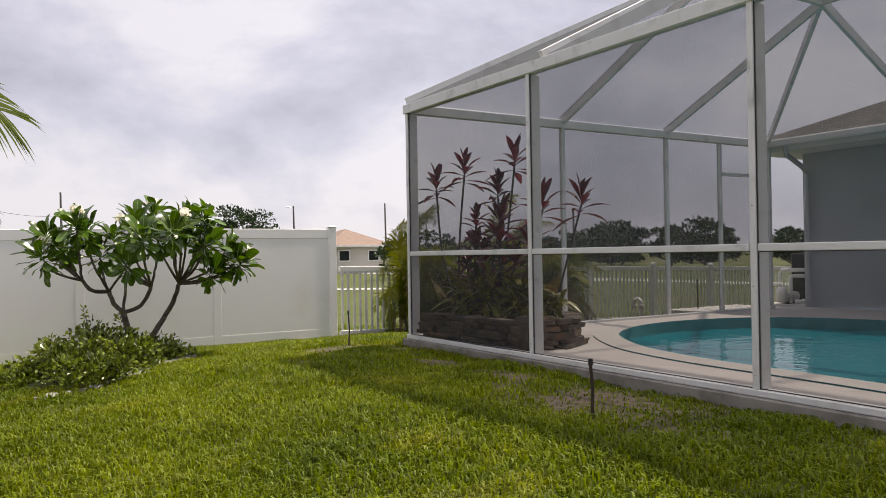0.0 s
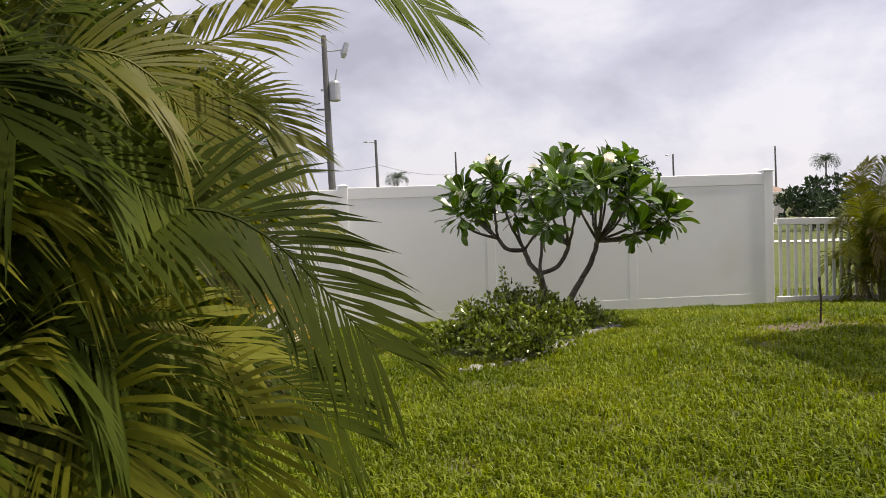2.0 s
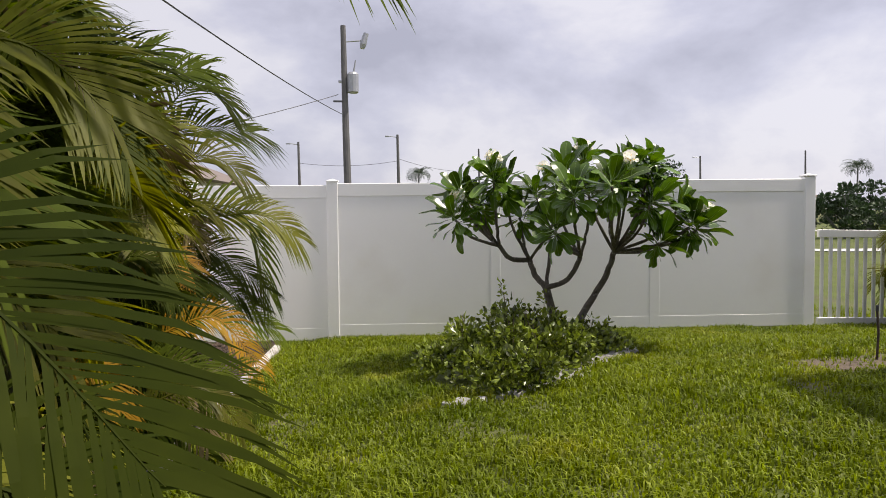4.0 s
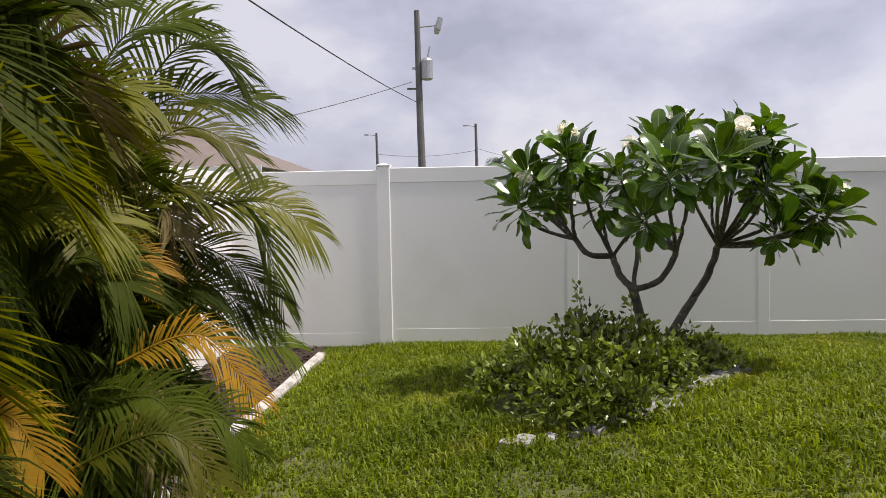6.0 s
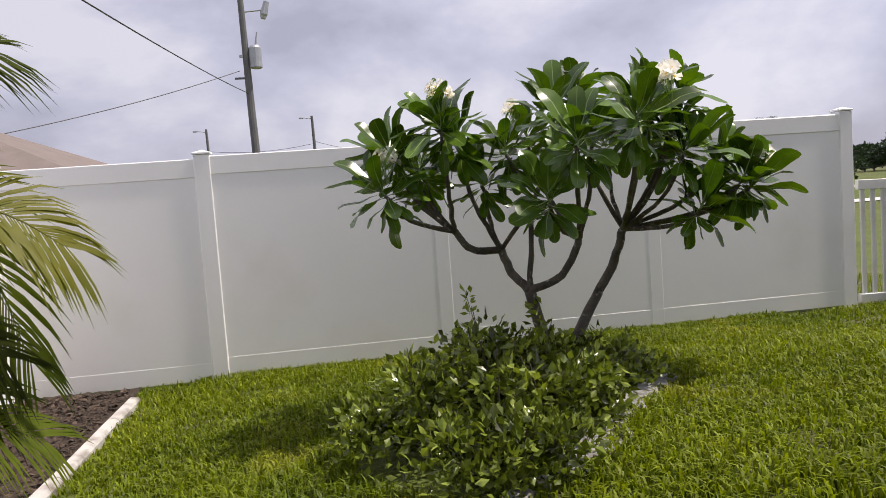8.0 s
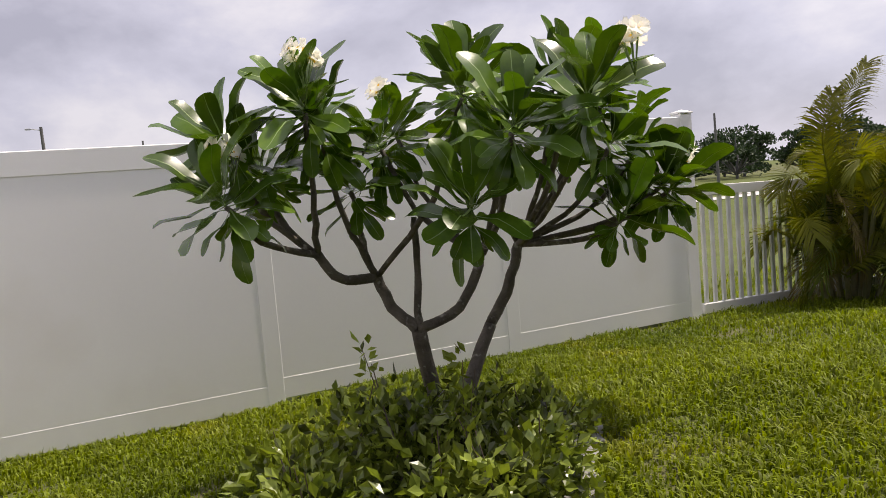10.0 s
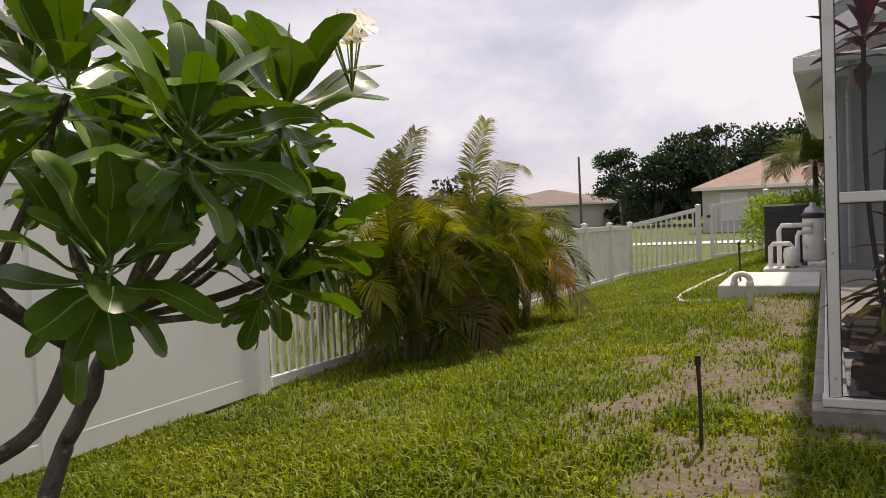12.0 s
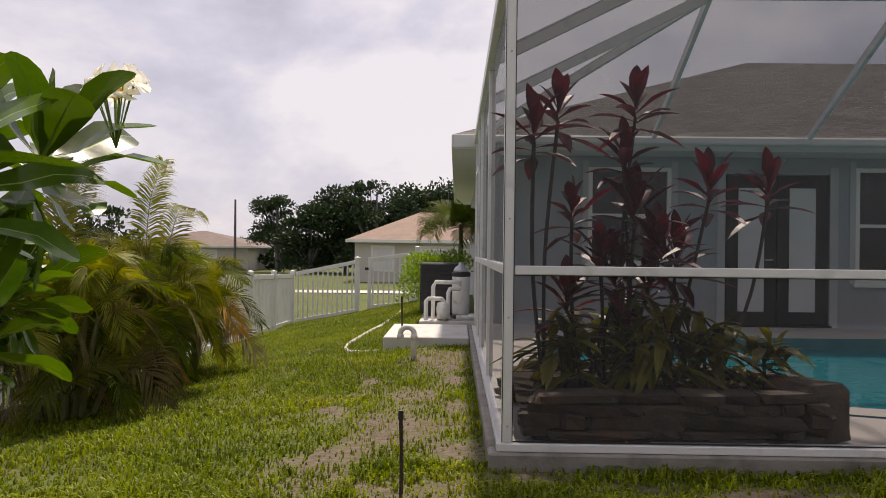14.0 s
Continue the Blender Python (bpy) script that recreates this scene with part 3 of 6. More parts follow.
for x in SIDE_X + (12.45,):
    part("post", box(x - 0.028, x + 0.028, CAGE_Y - 0.03, CAGE_Y + 0.025, DECK_Z + 0.03, EAVE_Z), ALU, cage)
part("base_rail", box(CAGE_X - 0.03, CAGE_X + 0.08, -5.0, CAGE_Y + 0.055, DECK_Z - 0.013, DECK_Z + 0.03), ALU, cage)
part("base_rail", box(CAGE_X + 0.08, 12.5, CAGE_Y - 0.05, CAGE_Y + 0.05, DECK_Z - 0.013, DECK_Z + 0.03), ALU, cage)
for a, b in zip(FRONT_Y, FRONT_Y[1:]):
    part("chair_rail", box(CAGE_X - 0.022, CAGE_X - 0.004, b + 0.031, a - 0.031, RAIL_Z - 0.024, RAIL_Z + 0.024), ALU, cage)
    part("rail_spline", box(CAGE_X - 0.012, CAGE_X - 0.003, b + 0.031, a - 0.031, RAIL_Z - 0.030, RAIL_Z - 0.025, 0), BLACK, cage, "black screen spline")
    part("rail_spline", box(CAGE_X - 0.012, CAGE_X - 0.003, b + 0.031, a - 0.031, DECK_Z + 0.034, DECK_Z + 0.040, 0), BLACK, cage, "black screen spline")
    part("screen_panel", sheet([(CAGE_X, a, DECK_Z), (CAGE_X, b, DECK_Z), (CAGE_X, b, EAVE_Z), (CAGE_X, a, EAVE_Z)]), SCREEN, cage, "dark insect screen")
sx = (CAGE_X,) + SIDE_X + (12.45,)
for a, b in zip(sx, sx[1:]):
    part("chair_rail", box(a + 0.03, b - 0.03, CAGE_Y - 0.03, CAGE_Y + 0.022, RAIL_Z - 0.028, RAIL_Z + 0.028), ALU, cage)
    part("screen_panel", sheet([(a, CAGE_Y, DECK_Z), (b, CAGE_Y, DECK_Z), (b, CAGE_Y, EAVE_Z), (a, CAGE_Y, EAVE_Z)]), SCREEN, cage, "dark insect screen")
part("door_header", box(11.3, 12.42, CAGE_Y - 0.025, CAGE_Y + 0.025, 2.45, 2.50), ALU, cage)
part("eave_beam", box(CAGE_X - 0.04, CAGE_X + 0.06, -5.0, CAGE_Y + 0.05, EAVE_Z, EAVE_Z + 0.10), ALU, cage)
part("eave_beam", box(CAGE_X + 0.061, 12.5, CAGE_Y - 0.05, CAGE_Y + 0.05, EAVE_Z, EAVE_Z + 0.10), ALU, cage)
FX, BX, TY = 8.25, 10.1, 6.15
E0 = EAVE_Z + 0.09
for y in FRONT_Y[1:]:
    yy = min(y, TY)
    part("rafter", beam((CAGE_X, yy, E0), (FX, yy, TOP_Z), 0.05, 0.16), ALU, cage)
    part("rafter", beam((FX, yy, TOP_Z), (BX, yy, TOP_Z), 0.05, 0.11), ALU, cage)
    part("rafter", beam((BX, yy, TOP_Z), (12.48, yy, 3.02), 0.05, 0.11), ALU, cage)
part("hip_beam", beam((CAGE_X, CAGE_Y, E0), (FX, TY, TOP_Z), 0.06, 0.18), ALU, cage)
part("hip_beam", beam((BX, TY, TOP_Z), (12.45, CAGE_Y, E0), 0.05, 0.11), ALU, cage)
for x in SIDE_X[:2]:
    part("rafter", beam((x, CAGE_Y, E0), (x, TY, TOP_Z), 0.05, 0.11), ALU, cage)
part("purlin", beam((FX, TY, TOP_Z), (FX, -5, TOP_Z), 0.05, 0.10), ALU, cage)
part("purlin", beam((BX, TY, TOP_Z), (BX, -5, TOP_Z), 0.05, 0.10), ALU, cage)
part("roof_screen", sheet([(CAGE_X, CAGE_Y, E0 + 0.03), (CAGE_X, -5, E0 + 0.03), (FX, -5, TOP_Z + 0.06), (FX, TY, TOP_Z + 0.06)]), SCREEN, cage, "dark insect screen")
part("roof_screen", sheet([(CAGE_X, CAGE_Y, E0 + 0.03), (FX, TY, TOP_Z + 0.06), (BX, TY, TOP_Z + 0.06), (12.45, CAGE_Y, E0 + 0.03)]), SCREEN, cage, "dark insect screen")
part("roof_screen", sheet([(FX, TY, TOP_Z + 0.06), (FX, -5, TOP_Z + 0.06), (BX, -5, TOP_Z + 0.06), (BX, TY, TOP_Z + 0.06)]), SCREEN, cage, "dark insect screen")
part("roof_screen", sheet([(BX, TY, TOP_Z + 0.06), (BX, -5, TOP_Z + 0.06), (12.48, -5, 3.08), (12.45, CAGE_Y, E0 + 0.03)]), SCREEN, cage, "dark insect screen")

# ---------------------------------------------------------------- house
HX, HY = 13.15, 8.40
house = thing("house", "single-storey grey stucco house with hipped shingle roof", "house", (18, 2, DECK_Z))
# front wall with holes for the door and windows: (y0, y1, z0, z1)
HOLES = [(5.70, 6.90, 1.30, 2.70), (3.42, 4.92, DECK_Z + 0.02, 2.62), (1.35, 3.05, 1.05, 2.72)]
ys = sorted({-9.0, HY, *[v for h in HOLES for v in h[:2]]})
zs = sorted({-0.1, 3.0, *[v for h in HOLES for v in h[2:]]})
bm = bmesh.new()
for a, b in zip(ys, ys[1:]):
    for c, d in zip(zs, zs[1:]):
        if not any(h[0] - 1e-4 <= a and b <= h[1] + 1e-4 and h[2] - 1e-4 <= c and d <= h[3] + 1e-4 for h in HOLES):
            add_box(bm, HX, HX + 0.2, a, b, c, d)
bmesh.ops.remove_doubles(bm, verts=bm.verts, dist=1e-5)
part("wall", bm, STUCCO, house)
part("wall", box(HX + 0.2, 24.3, HY - 0.2, HY, -0.2, 3.0, 0), STUCCO, house)
part("wall", box(24.3, 24.5, -9.0, HY, -0.2, 3.0, 0), STUCCO, house)
part("wall", box(HX, 24.5, -9.2, -9.0, -0.2, 3.0, 0), STUCCO, house)
# Dark sheet added inside, standing in for the unlit rooms behind the openings.
part("dark_interior_sheet", box(HX + 1.2, HX + 1.3, 0, HY - 0.2, 0, 3.0, 0), GLASSDARK, house)
X0, X1, Y0, Y1, RX, RZ = 12.5, 25.1, -9.8, 8.87, 18.8, 5.62
ez = 3.06
bm = bmesh.new()
uvl = bm.loops.layers.uv.new("UVMap")
c = [bm.verts.new(p) for p in ((X0, Y0, ez), (X1, Y0, ez), (X1, Y1, ez), (X0, Y1, ez), (RX, Y0 + 6.3, RZ), (RX, Y1 - 6.3, RZ))]
for idx, ax in (((0, 4, 5, 3), 1), ((3, 5, 2), 0), ((2, 5, 4, 1), 1), ((1, 4, 0), 0)):
    f = bm.faces.new([c[i] for i in idx])
    for lo in f.loops:
        lo[uvl].uv = (lo.vert.co[ax], (lo.vert.co.z - ez) * 2.6)
part("roof", bm, SHINGLE, house, "grey-brown asphalt shingle roof")
fas = part("fascia", box(X0 - 0.02, X0, Y0, Y1, 2.88, 3.055), FASCIA, house)
part("fascia", box(X0 - 0.02, X1, Y1, Y1 + 0.02, 2.88, 3.055), FASCIA, house)
part("gutter", box(X0 - 0.12, X0 - 0.021, -6, Y1 - 0.3, 2.93, 3.04, 0.02), FASCIA, house)
part("soffit", box(X0, HX, Y0, Y1, 2.86, 2.88, 0), FASCIA, house)
part("soffit", box(HX, X1, HY, Y1, 2.86, 2.88, 0), FASCIA, house)
part("downspout", tube([(12.45, 8.25, 2.93), (12.5, 8.25, 2.80), (12.98, 8.28, 2.62), (13.06, 8.28, 2.52), (13.06, 8.28, 0.5)], 0.04, 8), GREYMETAL, house)


def window(y0, y1, z0, z1, name):
    w = thing(name, "white-framed sash window with dark glass in the stucco wall", "window", (HX, (y0 + y1) / 2, z0), kind="structure")
    f = 0.06
    for b in ((y0, y0 + f, z0, z1), (y1 - f, y1, z0, z1), (y0 + f, y1 - f, z1 - f, z1), (y0 + f, y1 - f, z0, z0 + f), (y0 + f, y1 - f, (z0 + z1) / 2 - 0.025, (z0 + z1) / 2 + 0.025)):
        part("window_frame", box(HX - 0.01, HX + 0.08, *b), WHITE, w)
    for a, b in ((z0 + f, (z0 + z1) / 2 - 0.025), ((z0 + z1) / 2 + 0.025, z1 - f)):
        part("pane", box(HX + 0.04, HX + 0.05, y0 + f, y1 - f, a, b, 0), GLASSDARK, w)
    part("window_sill", box(HX - 0.05, HX, y0 - 0.04, y1 + 0.04, z0 - 0.05, z0), WHITE, w)
    for b in ((y0 - 0.09, y0), (y1, y1 + 0.09)):
        part("trim", box(HX - 0.015, HX - 0.002, *b, z0, z1 + 0.09), TRIM, w)


window(*HOLES[0], "window_1")
window(*HOLES[2], "window_2")
door = thing("door_1", "closed black-framed double patio door with white blinds", "door", (HX, 4.17, DECK_Z), kind="structure")
for y0, y1 in ((3.44, 4.165), (4.175, 4.90)):
    leaf = part("door_leaf", box(HX + 0.01, HX + 0.05, y0, y1, DECK_Z + 0.03, 2.60), BLACK, door, "black door leaf")
    part("blind", box(HX - 0.002, HX + 0.008, y0 + 0.18, y1 - 0.17, DECK_Z + 0.22, 2.42, 0.002), BLIND, leaf, "white blind behind glass")
part("door_handle", tube([(HX - 0.05, 4.25, 1.38), (HX - 0.05, 4.36, 1.38)], 0.012), GREYMETAL, door)
part("threshold", box(HX - 0.06, HX + 0.2, 3.4, 4.94, DECK_Z + 0.001, DECK_Z + 0.03), BLACK, door)
for b in ((3.30, 3.42), (4.92, 5.04)):
    part("trim", box(HX - 0.015, HX - 0.002, *b, DECK_Z, 2.72), TRIM, door)

# ---------------------------------------------------------------- palms
def frond_mesh(name, mat, length, bend, seed, pairs=46, ragged=0.0, roll=0.0):
    """A feather frond: an arching rib with two rows of drooping leaflets; grows from the origin up and out along x."""
    rng = random.Random(seed)
    steps = 24
    pts, dirs = [Vector((0, 0, 0))], []
    twist = rng.uniform(-0.35, 0.35)
    for k in range(steps):
        s = k / steps
        el = radians(78) - bend * s ** 1.35
        yaw = twist * s
        d = Vector((math.cos(el) * math.cos(yaw), math.cos(el) * math.sin(yaw), math.sin(el)))
        dirs.append(d)
        pts.append(pts[-1] + d * length / steps)
    dirs.append(dirs[-1])
    v, f = [], []
    for k in range(0, steps + 1, 2):
        r = 0.011 * (1 - 0.85 * k / steps)
        d = dirs[k]
        sd = Vector((-d.y, d.x, 0)).normalized()
        up = sd.cross(d) * -1
        for q in (sd * r, up * r, -sd * r):
            v.append(pts[k] + q)
    m = len(range(0, steps + 1, 2))
    for k in range(m - 1):
        for j in range(3):
            a, b = k * 3 + j, k * 3 + (j + 1) % 3
            f.append((a, b, b + 3, a + 3))
    for side in (-1, 1):
        for i in range(pairs):
            s = 0.16 + 0.84 * (i + rng.uniform(-0.2, 0.2)) / pairs
            s = clamp(s, 0.1, 0.995)
            if rng.random() < ragged:
                continue
            k = s * steps
            k0 = min(int(k), steps - 1)
            p = pts[k0].lerp(pts[k0 + 1], k - k0)
            d = dirs[k0]
            sd = Vector((-d.y, d.x, 0)).normalized() * side
            up = d.cross(sd) * side
            if up.z < 0:
                up = -up
            flat, lift = sd, up
            sd = flat * math.cos(roll) + lift * math.sin(roll) * side
            up = lift * math.cos(roll) - flat * math.sin(roll) * side
            a = radians(68 - 42 * s + rng.uniform(-5, 5))
            ll = length * 0.33 * (0.35 + 1.0 * math.sin(math.pi * clamp(0.12 + 0.80 * s)) ** 0.8) * rng.uniform(0.85, 1.08)
            w = 0.0118 * length / 1.5 * (1.2 - 0.5 * s)
            dr = (d * math.cos(a) + sd * math.sin(a) + up * (0.30 - 0.2 * s)).normalized()
            wd = d.cross(dr).cross(dr).normalized() * w
            mid = p + dr * ll * 0.45
            low = p + dr * ll * 0.78 + Vector((0, 0, -0.06 * ll))
            tip = p + dr * ll * 0.98 + Vector((0, 0, -0.18 * ll - rng.uniform(0, 0.05)))
            b0 = len(v)
            v += [p - wd * 0.4, p + wd * 0.4, mid + wd, mid - wd, low + wd * 0.8, low - wd * 0.8, tip]
            f += [(b0, b0 + 1, b0 + 2, b0 + 3), (b0 + 3, b0 + 2, b0 + 4, b0 + 5), (b0 + 5, b0 + 4, b0 + 6)]
    return raw_mesh(name, [tuple(q) for q in v], f, mat)


FRONDS = [frond_mesh("frond", FROND, L, b, 10 + k, roll=r) for k, (L, b, r) in enumerate(((1.5, 1.4, 0.3), (1.6, 1.7, -0.5), (1.4, 2.1, 0.6), (1.7, 1.2, -0.2), (1.5, 2.4, 0.5), (1.35, 1.9, -0.7)))]


def arch_frond(palm, mat, base, apex, tip, leaflet=0.32, pairs=44, seed=0, droop=0.45, lean=0.0, ragged=0.04):
    """A feather frond whose rib runs from base over apex to tip, with two rows of long drooping leaflets."""
    rg = random.Random(seed)
    rib = curve_points([base, apex, tip], 9)
    n = len(rib) - 1
    run = Vector(tip) - Vector(base)
    flat = Vector((run.x, run.y, 0))
    flat = flat.normalized() if flat.length > 0.05 else Vector((1, 0, 0))
    tang = [(rib[min(k + 1, n)] - rib[max(k - 1, 0)]).normalized() for k in range(n + 1)]
    across = Vector((-flat.y, flat.x, 0))
    v, f = [], []
    for k in range(n + 1):
        r = 0.0085 * (1 - 0.85 * k / n)
        up = tang[k].cross(across)
        v += [rib[k] + across * r, rib[k] + up * r, rib[k] - across * r, rib[k] - up * r]
    for k in range(n):
        for j in range(4):
            a, b = k * 4 + j, k * 4 + (j + 1) % 4
            f.append((a, b, b + 4, a + 4))
    size = run.length
    for side in (-1, 1):
        for i in range(pairs):
            if rg.random() < ragged:
                continue
            s = clamp(0.12 + 0.88 * (i + rg.uniform(-0.25, 0.25)) / pairs, 0.1, 0.998)
            k0 = min(int(s * n), n - 1)
            p = rib[k0].lerp(rib[k0 + 1], s * n - k0)
            d = tang[k0].lerp(tang[k0 + 1], s * n - k0).normalized()
            up = across.cross(d)
            up = -up if up.z < 0 else up
            tilt = lean * side + 0.45 * (1 - s)
            sd = across * side * math.cos(tilt) + up * math.sin(tilt)
            a = radians(64 - 36 * s + rg.uniform(-6, 6))
            ll = leaflet * (0.50 + 0.70 * math.sin(math.pi * (0.14 + 0.72 * s))) * rg.uniform(0.85, 1.08)
            dr = (d * math.cos(a) + sd * math.sin(a)).normalized()
            w = d.cross(dr).cross(dr).normalized() * leaflet * 0.028 * (1.1 - 0.35 * s)
            sag = droop * rg.uniform(0.6, 1.3)
            b0 = len(v)
            for t, wide in ((0.0, 0.35), (0.35, 1.0), (0.68, 0.8)):
                c = p + dr * ll * t + Vector((0, 0, -sag * ll * t ** 2.2))
                v += [c - w * wide, c + w * wide]
            v.append(p + dr * ll * 0.96 + Vector((0, 0, -sag * ll * 1.1)))
            f += [(b0, b0 + 1, b0 + 3, b0 + 2), (b0 + 2, b0 + 3, b0 + 5, b0 + 4), (b0 + 4, b0 + 5, b0 + 6)]
    hang(new("frond", raw_mesh("frond", [tuple(q) for q in v], f, mat)), palm)


def areca(x, y, tall, canes, spread, seed, label, per_cane=6, reach=1.1, leaflet=0.30, wind=0.0, mix=(0.18, 0.06, 0.10), low=0.2, shy=None):
    """A clump of leaning ringed canes, each with a crown of arching fronds. mix: shares of yellow, orange and dry
    fronds; some of the yellow and dry share stands in for sunlit ones.
    shy: (azimuth, share) by which fronds that way are shorter."""
    rg = random.Random(seed)
    z0 = height(x, y)
    palm = thing("areca_palm", label, "palm", (x, y, z0))
    for c in range(canes):
        az = c * 2.4 + rg.uniform(-0.4, 0.4)
        rad = spread * math.sqrt((c + 0.5) / canes)
        h = tall * (low + (1 - low) * rg.random()) if c > 2 else tall * rg.uniform(0.85, 1.0)
        base = Vector((x + 0.5 * rad * math.cos(az), y + 0.5 * rad * math.sin(az), z0 - 0.03))
        top = Vector((x + rad * math.cos(az), y + rad * math.sin(az), z0 + h))
        pts = [base.lerp(top, k / 7) + Vector((0, 0, 0.06 * h * math.sin(math.pi * k / 7))) for k in range(8)]
        part("cane", tube(pts, [0.030 - 0.012 * k / 7 for k in range(8)], 6), CANE, palm)
        for j in range(per_cane):
            u = j / max(1, per_cane - 1)
            fa = az + j * 2.4 + rg.uniform(-0.5, 0.5)
            el = radians(84 - 88 * u + rg.uniform(-10, 10))
            size = reach * rg.uniform(0.8, 1.12) * (0.72 + 0.28 * h / tall)
            if shy:
                size *= 1 - max(0.0, math.cos(fa - shy[0])) * shy[1]
            out = Vector((math.cos(fa), math.sin(fa), 0))
            foot_ = top + Vector((0, 0, -0.10 * u))
            apex = foot_ + out * size * 0.50 * math.cos(el * 0.8) + Vector((wind * 0.15 * size, 0, size * (0.52 * math.sin(max(el, 0.2)) + 0.06)))
            tip = foot_ + out * size * (0.45 + 0.40 * math.cos(el)) + Vector((wind * 0.5 * size, 0, size * (0.92 * math.sin(el) - 0.30 - 0.12 * u)))
            tip.z = max(tip.z, z0 + 0.06)
            r = rg.random()
            mat = FROND
            if r < mix[0]:
                mat = FROND_Y
            if u > 0.6 and r < mix[1] + mix[2]:
                mat = FROND_O if r < mix[1] else FROND_D
            arch_frond(palm, mat, foot_, apex, tip, leaflet * rg.uniform(0.85, 1.1), 44, seed * 1000 + c * 20 + j, rg.uniform(0.12, 0.4), rg.choice((-1, 1)) * rg.uniform(0.2, 1.0), 0.25 if mat is FROND_D else 0.03)
    return palm


def skirt(palm, x, y, n, rad, size, seed):
    """Low drooping fronds and dry thatch round the foot of a clump."""
    rg = random.Random(seed)
    for k in range(n):
        a = k * 2.4 + rg.uniform(-0.4, 0.4)
        out = Vector((math.cos(a), math.sin(a), 0))
        b = Vector((x, y, height(x, y) + rg.uniform(0.15, 0.7))) + Vector((out.x * rad * 0.5, out.y * rad, 0))
        r = size * rg.uniform(0.6, 1.0)
        tip = b + out * r * 0.9 + Vector((0, 0, rg.uniform(-0.40, -0.1)))
        tip.z = max(tip.z, height(x, y) + 0.05)
        arch_frond(palm, rg.choice((FROND, FROND, FROND, FROND, FROND_D, FROND_Y)), b, b + out * r * 0.5 + Vector((0, 0, 0.10)), tip, 0.26, 34, seed + k, 0.35, rg.choice((-1, 1)) * rg.uniform(0.2, 0.9), 0.06)


G, Y, O, D = FROND, FROND_Y, FROND_O, FROND_D
pa = areca(0.15, 4.85, 1.85, 17, 0.40, 3, "dense green areca palm clump leaning over the lawn edge", 8, 1.0, 0.34, 0.0, (0.26, 0.0, 0.08), 0.10, (0.0, 0.42))
for k, (mat, base, apex, tip, ll) in enumerate((
        (G, (0.40, 5.05, 2.02), (1.24, 5.30, 2.34), (1.78, 5.42, 2.10), 0.34), (G, (0.45, 4.68, 1.32), (1.10, 4.74, 1.40), (1.52, 4.76, 1.00), 0.36),
        (Y, (0.36, 4.70, 1.13), (0.81, 4.80, 1.15), (1.14, 4.90, 0.96), 0.26), (G, (0.50, 4.90, 0.85), (1.08, 5.00, 0.94), (1.40, 5.10, 0.68), 0.32),
        (Y, (0.60, 4.80, 0.92), (1.06, 4.80, 0.82), (1.15, 4.80, 0.42), 0.30), (G, (0.36, 4.50, 0.62), (0.80, 4.50, 0.66), (1.17, 4.50, 0.36), 0.34),
        (Y, (0.56, 4.90, 1.72), (0.94, 5.00, 1.88), (1.29, 5.10, 2.05), 0.24), (Y, (0.40, 4.70, 1.82), (0.84, 4.80, 1.84), (1.09, 4.90, 1.55), 0.30),
        (G, (0.25, 4.60, 1.65), (0.44, 4.60, 1.74), (0.58, 4.60, 1.50), 0.30), (Y, (0.22, 4.40, 0.90), (0.48, 4.40, 1.00), (0.62, 4.40, 0.62), 0.30),
        (G, (0.45, 5.00, 1.60), (0.64, 5.10, 2.17), (0.95, 5.20, 2.50), 0.36), (G, (0.30, 4.80, 1.70), (0.42, 4.85, 2.24), (0.66, 4.90, 2.50), 0.36),
        (Y, (0.47, 5.20, 1.25), (0.78, 5.30, 1.38), (1.09, 5.40, 1.15), 0.26), (Y, (0.70, 5.20, 1.68), (1.04, 5.30, 1.80), (1.26, 5.30, 1.64), 0.24),
        (G, (0.35, 4.60, 1.40), (0.70, 4.65, 1.62), (0.98, 4.70, 1.40), 0.32), (G, (0.30, 4.60, 1.05), (0.70, 4.62, 1.12), (0.98, 4.65, 0.80), 0.34),
        (G, (0.40, 4.85, 1.50), (0.72, 5.00, 1.66), (1.10, 5.05, 1.42), 0.34))):
    arch_frond(pa, mat, base, apex, tip, ll, 54, 300 + k, 0.18, 0.95)
skirt(pa, 0.22, 4.8, 10, 0.40, 0.65, 71)
pb = areca(-0.05, 8.45, 1.75, 18, 0.44, 5, "full areca palm clump with yellow and orange lower fronds", 8, 0.95, 0.30, 0.0, (0.30, 0.02, 0.06), 0.08, (0.0, 0.36))
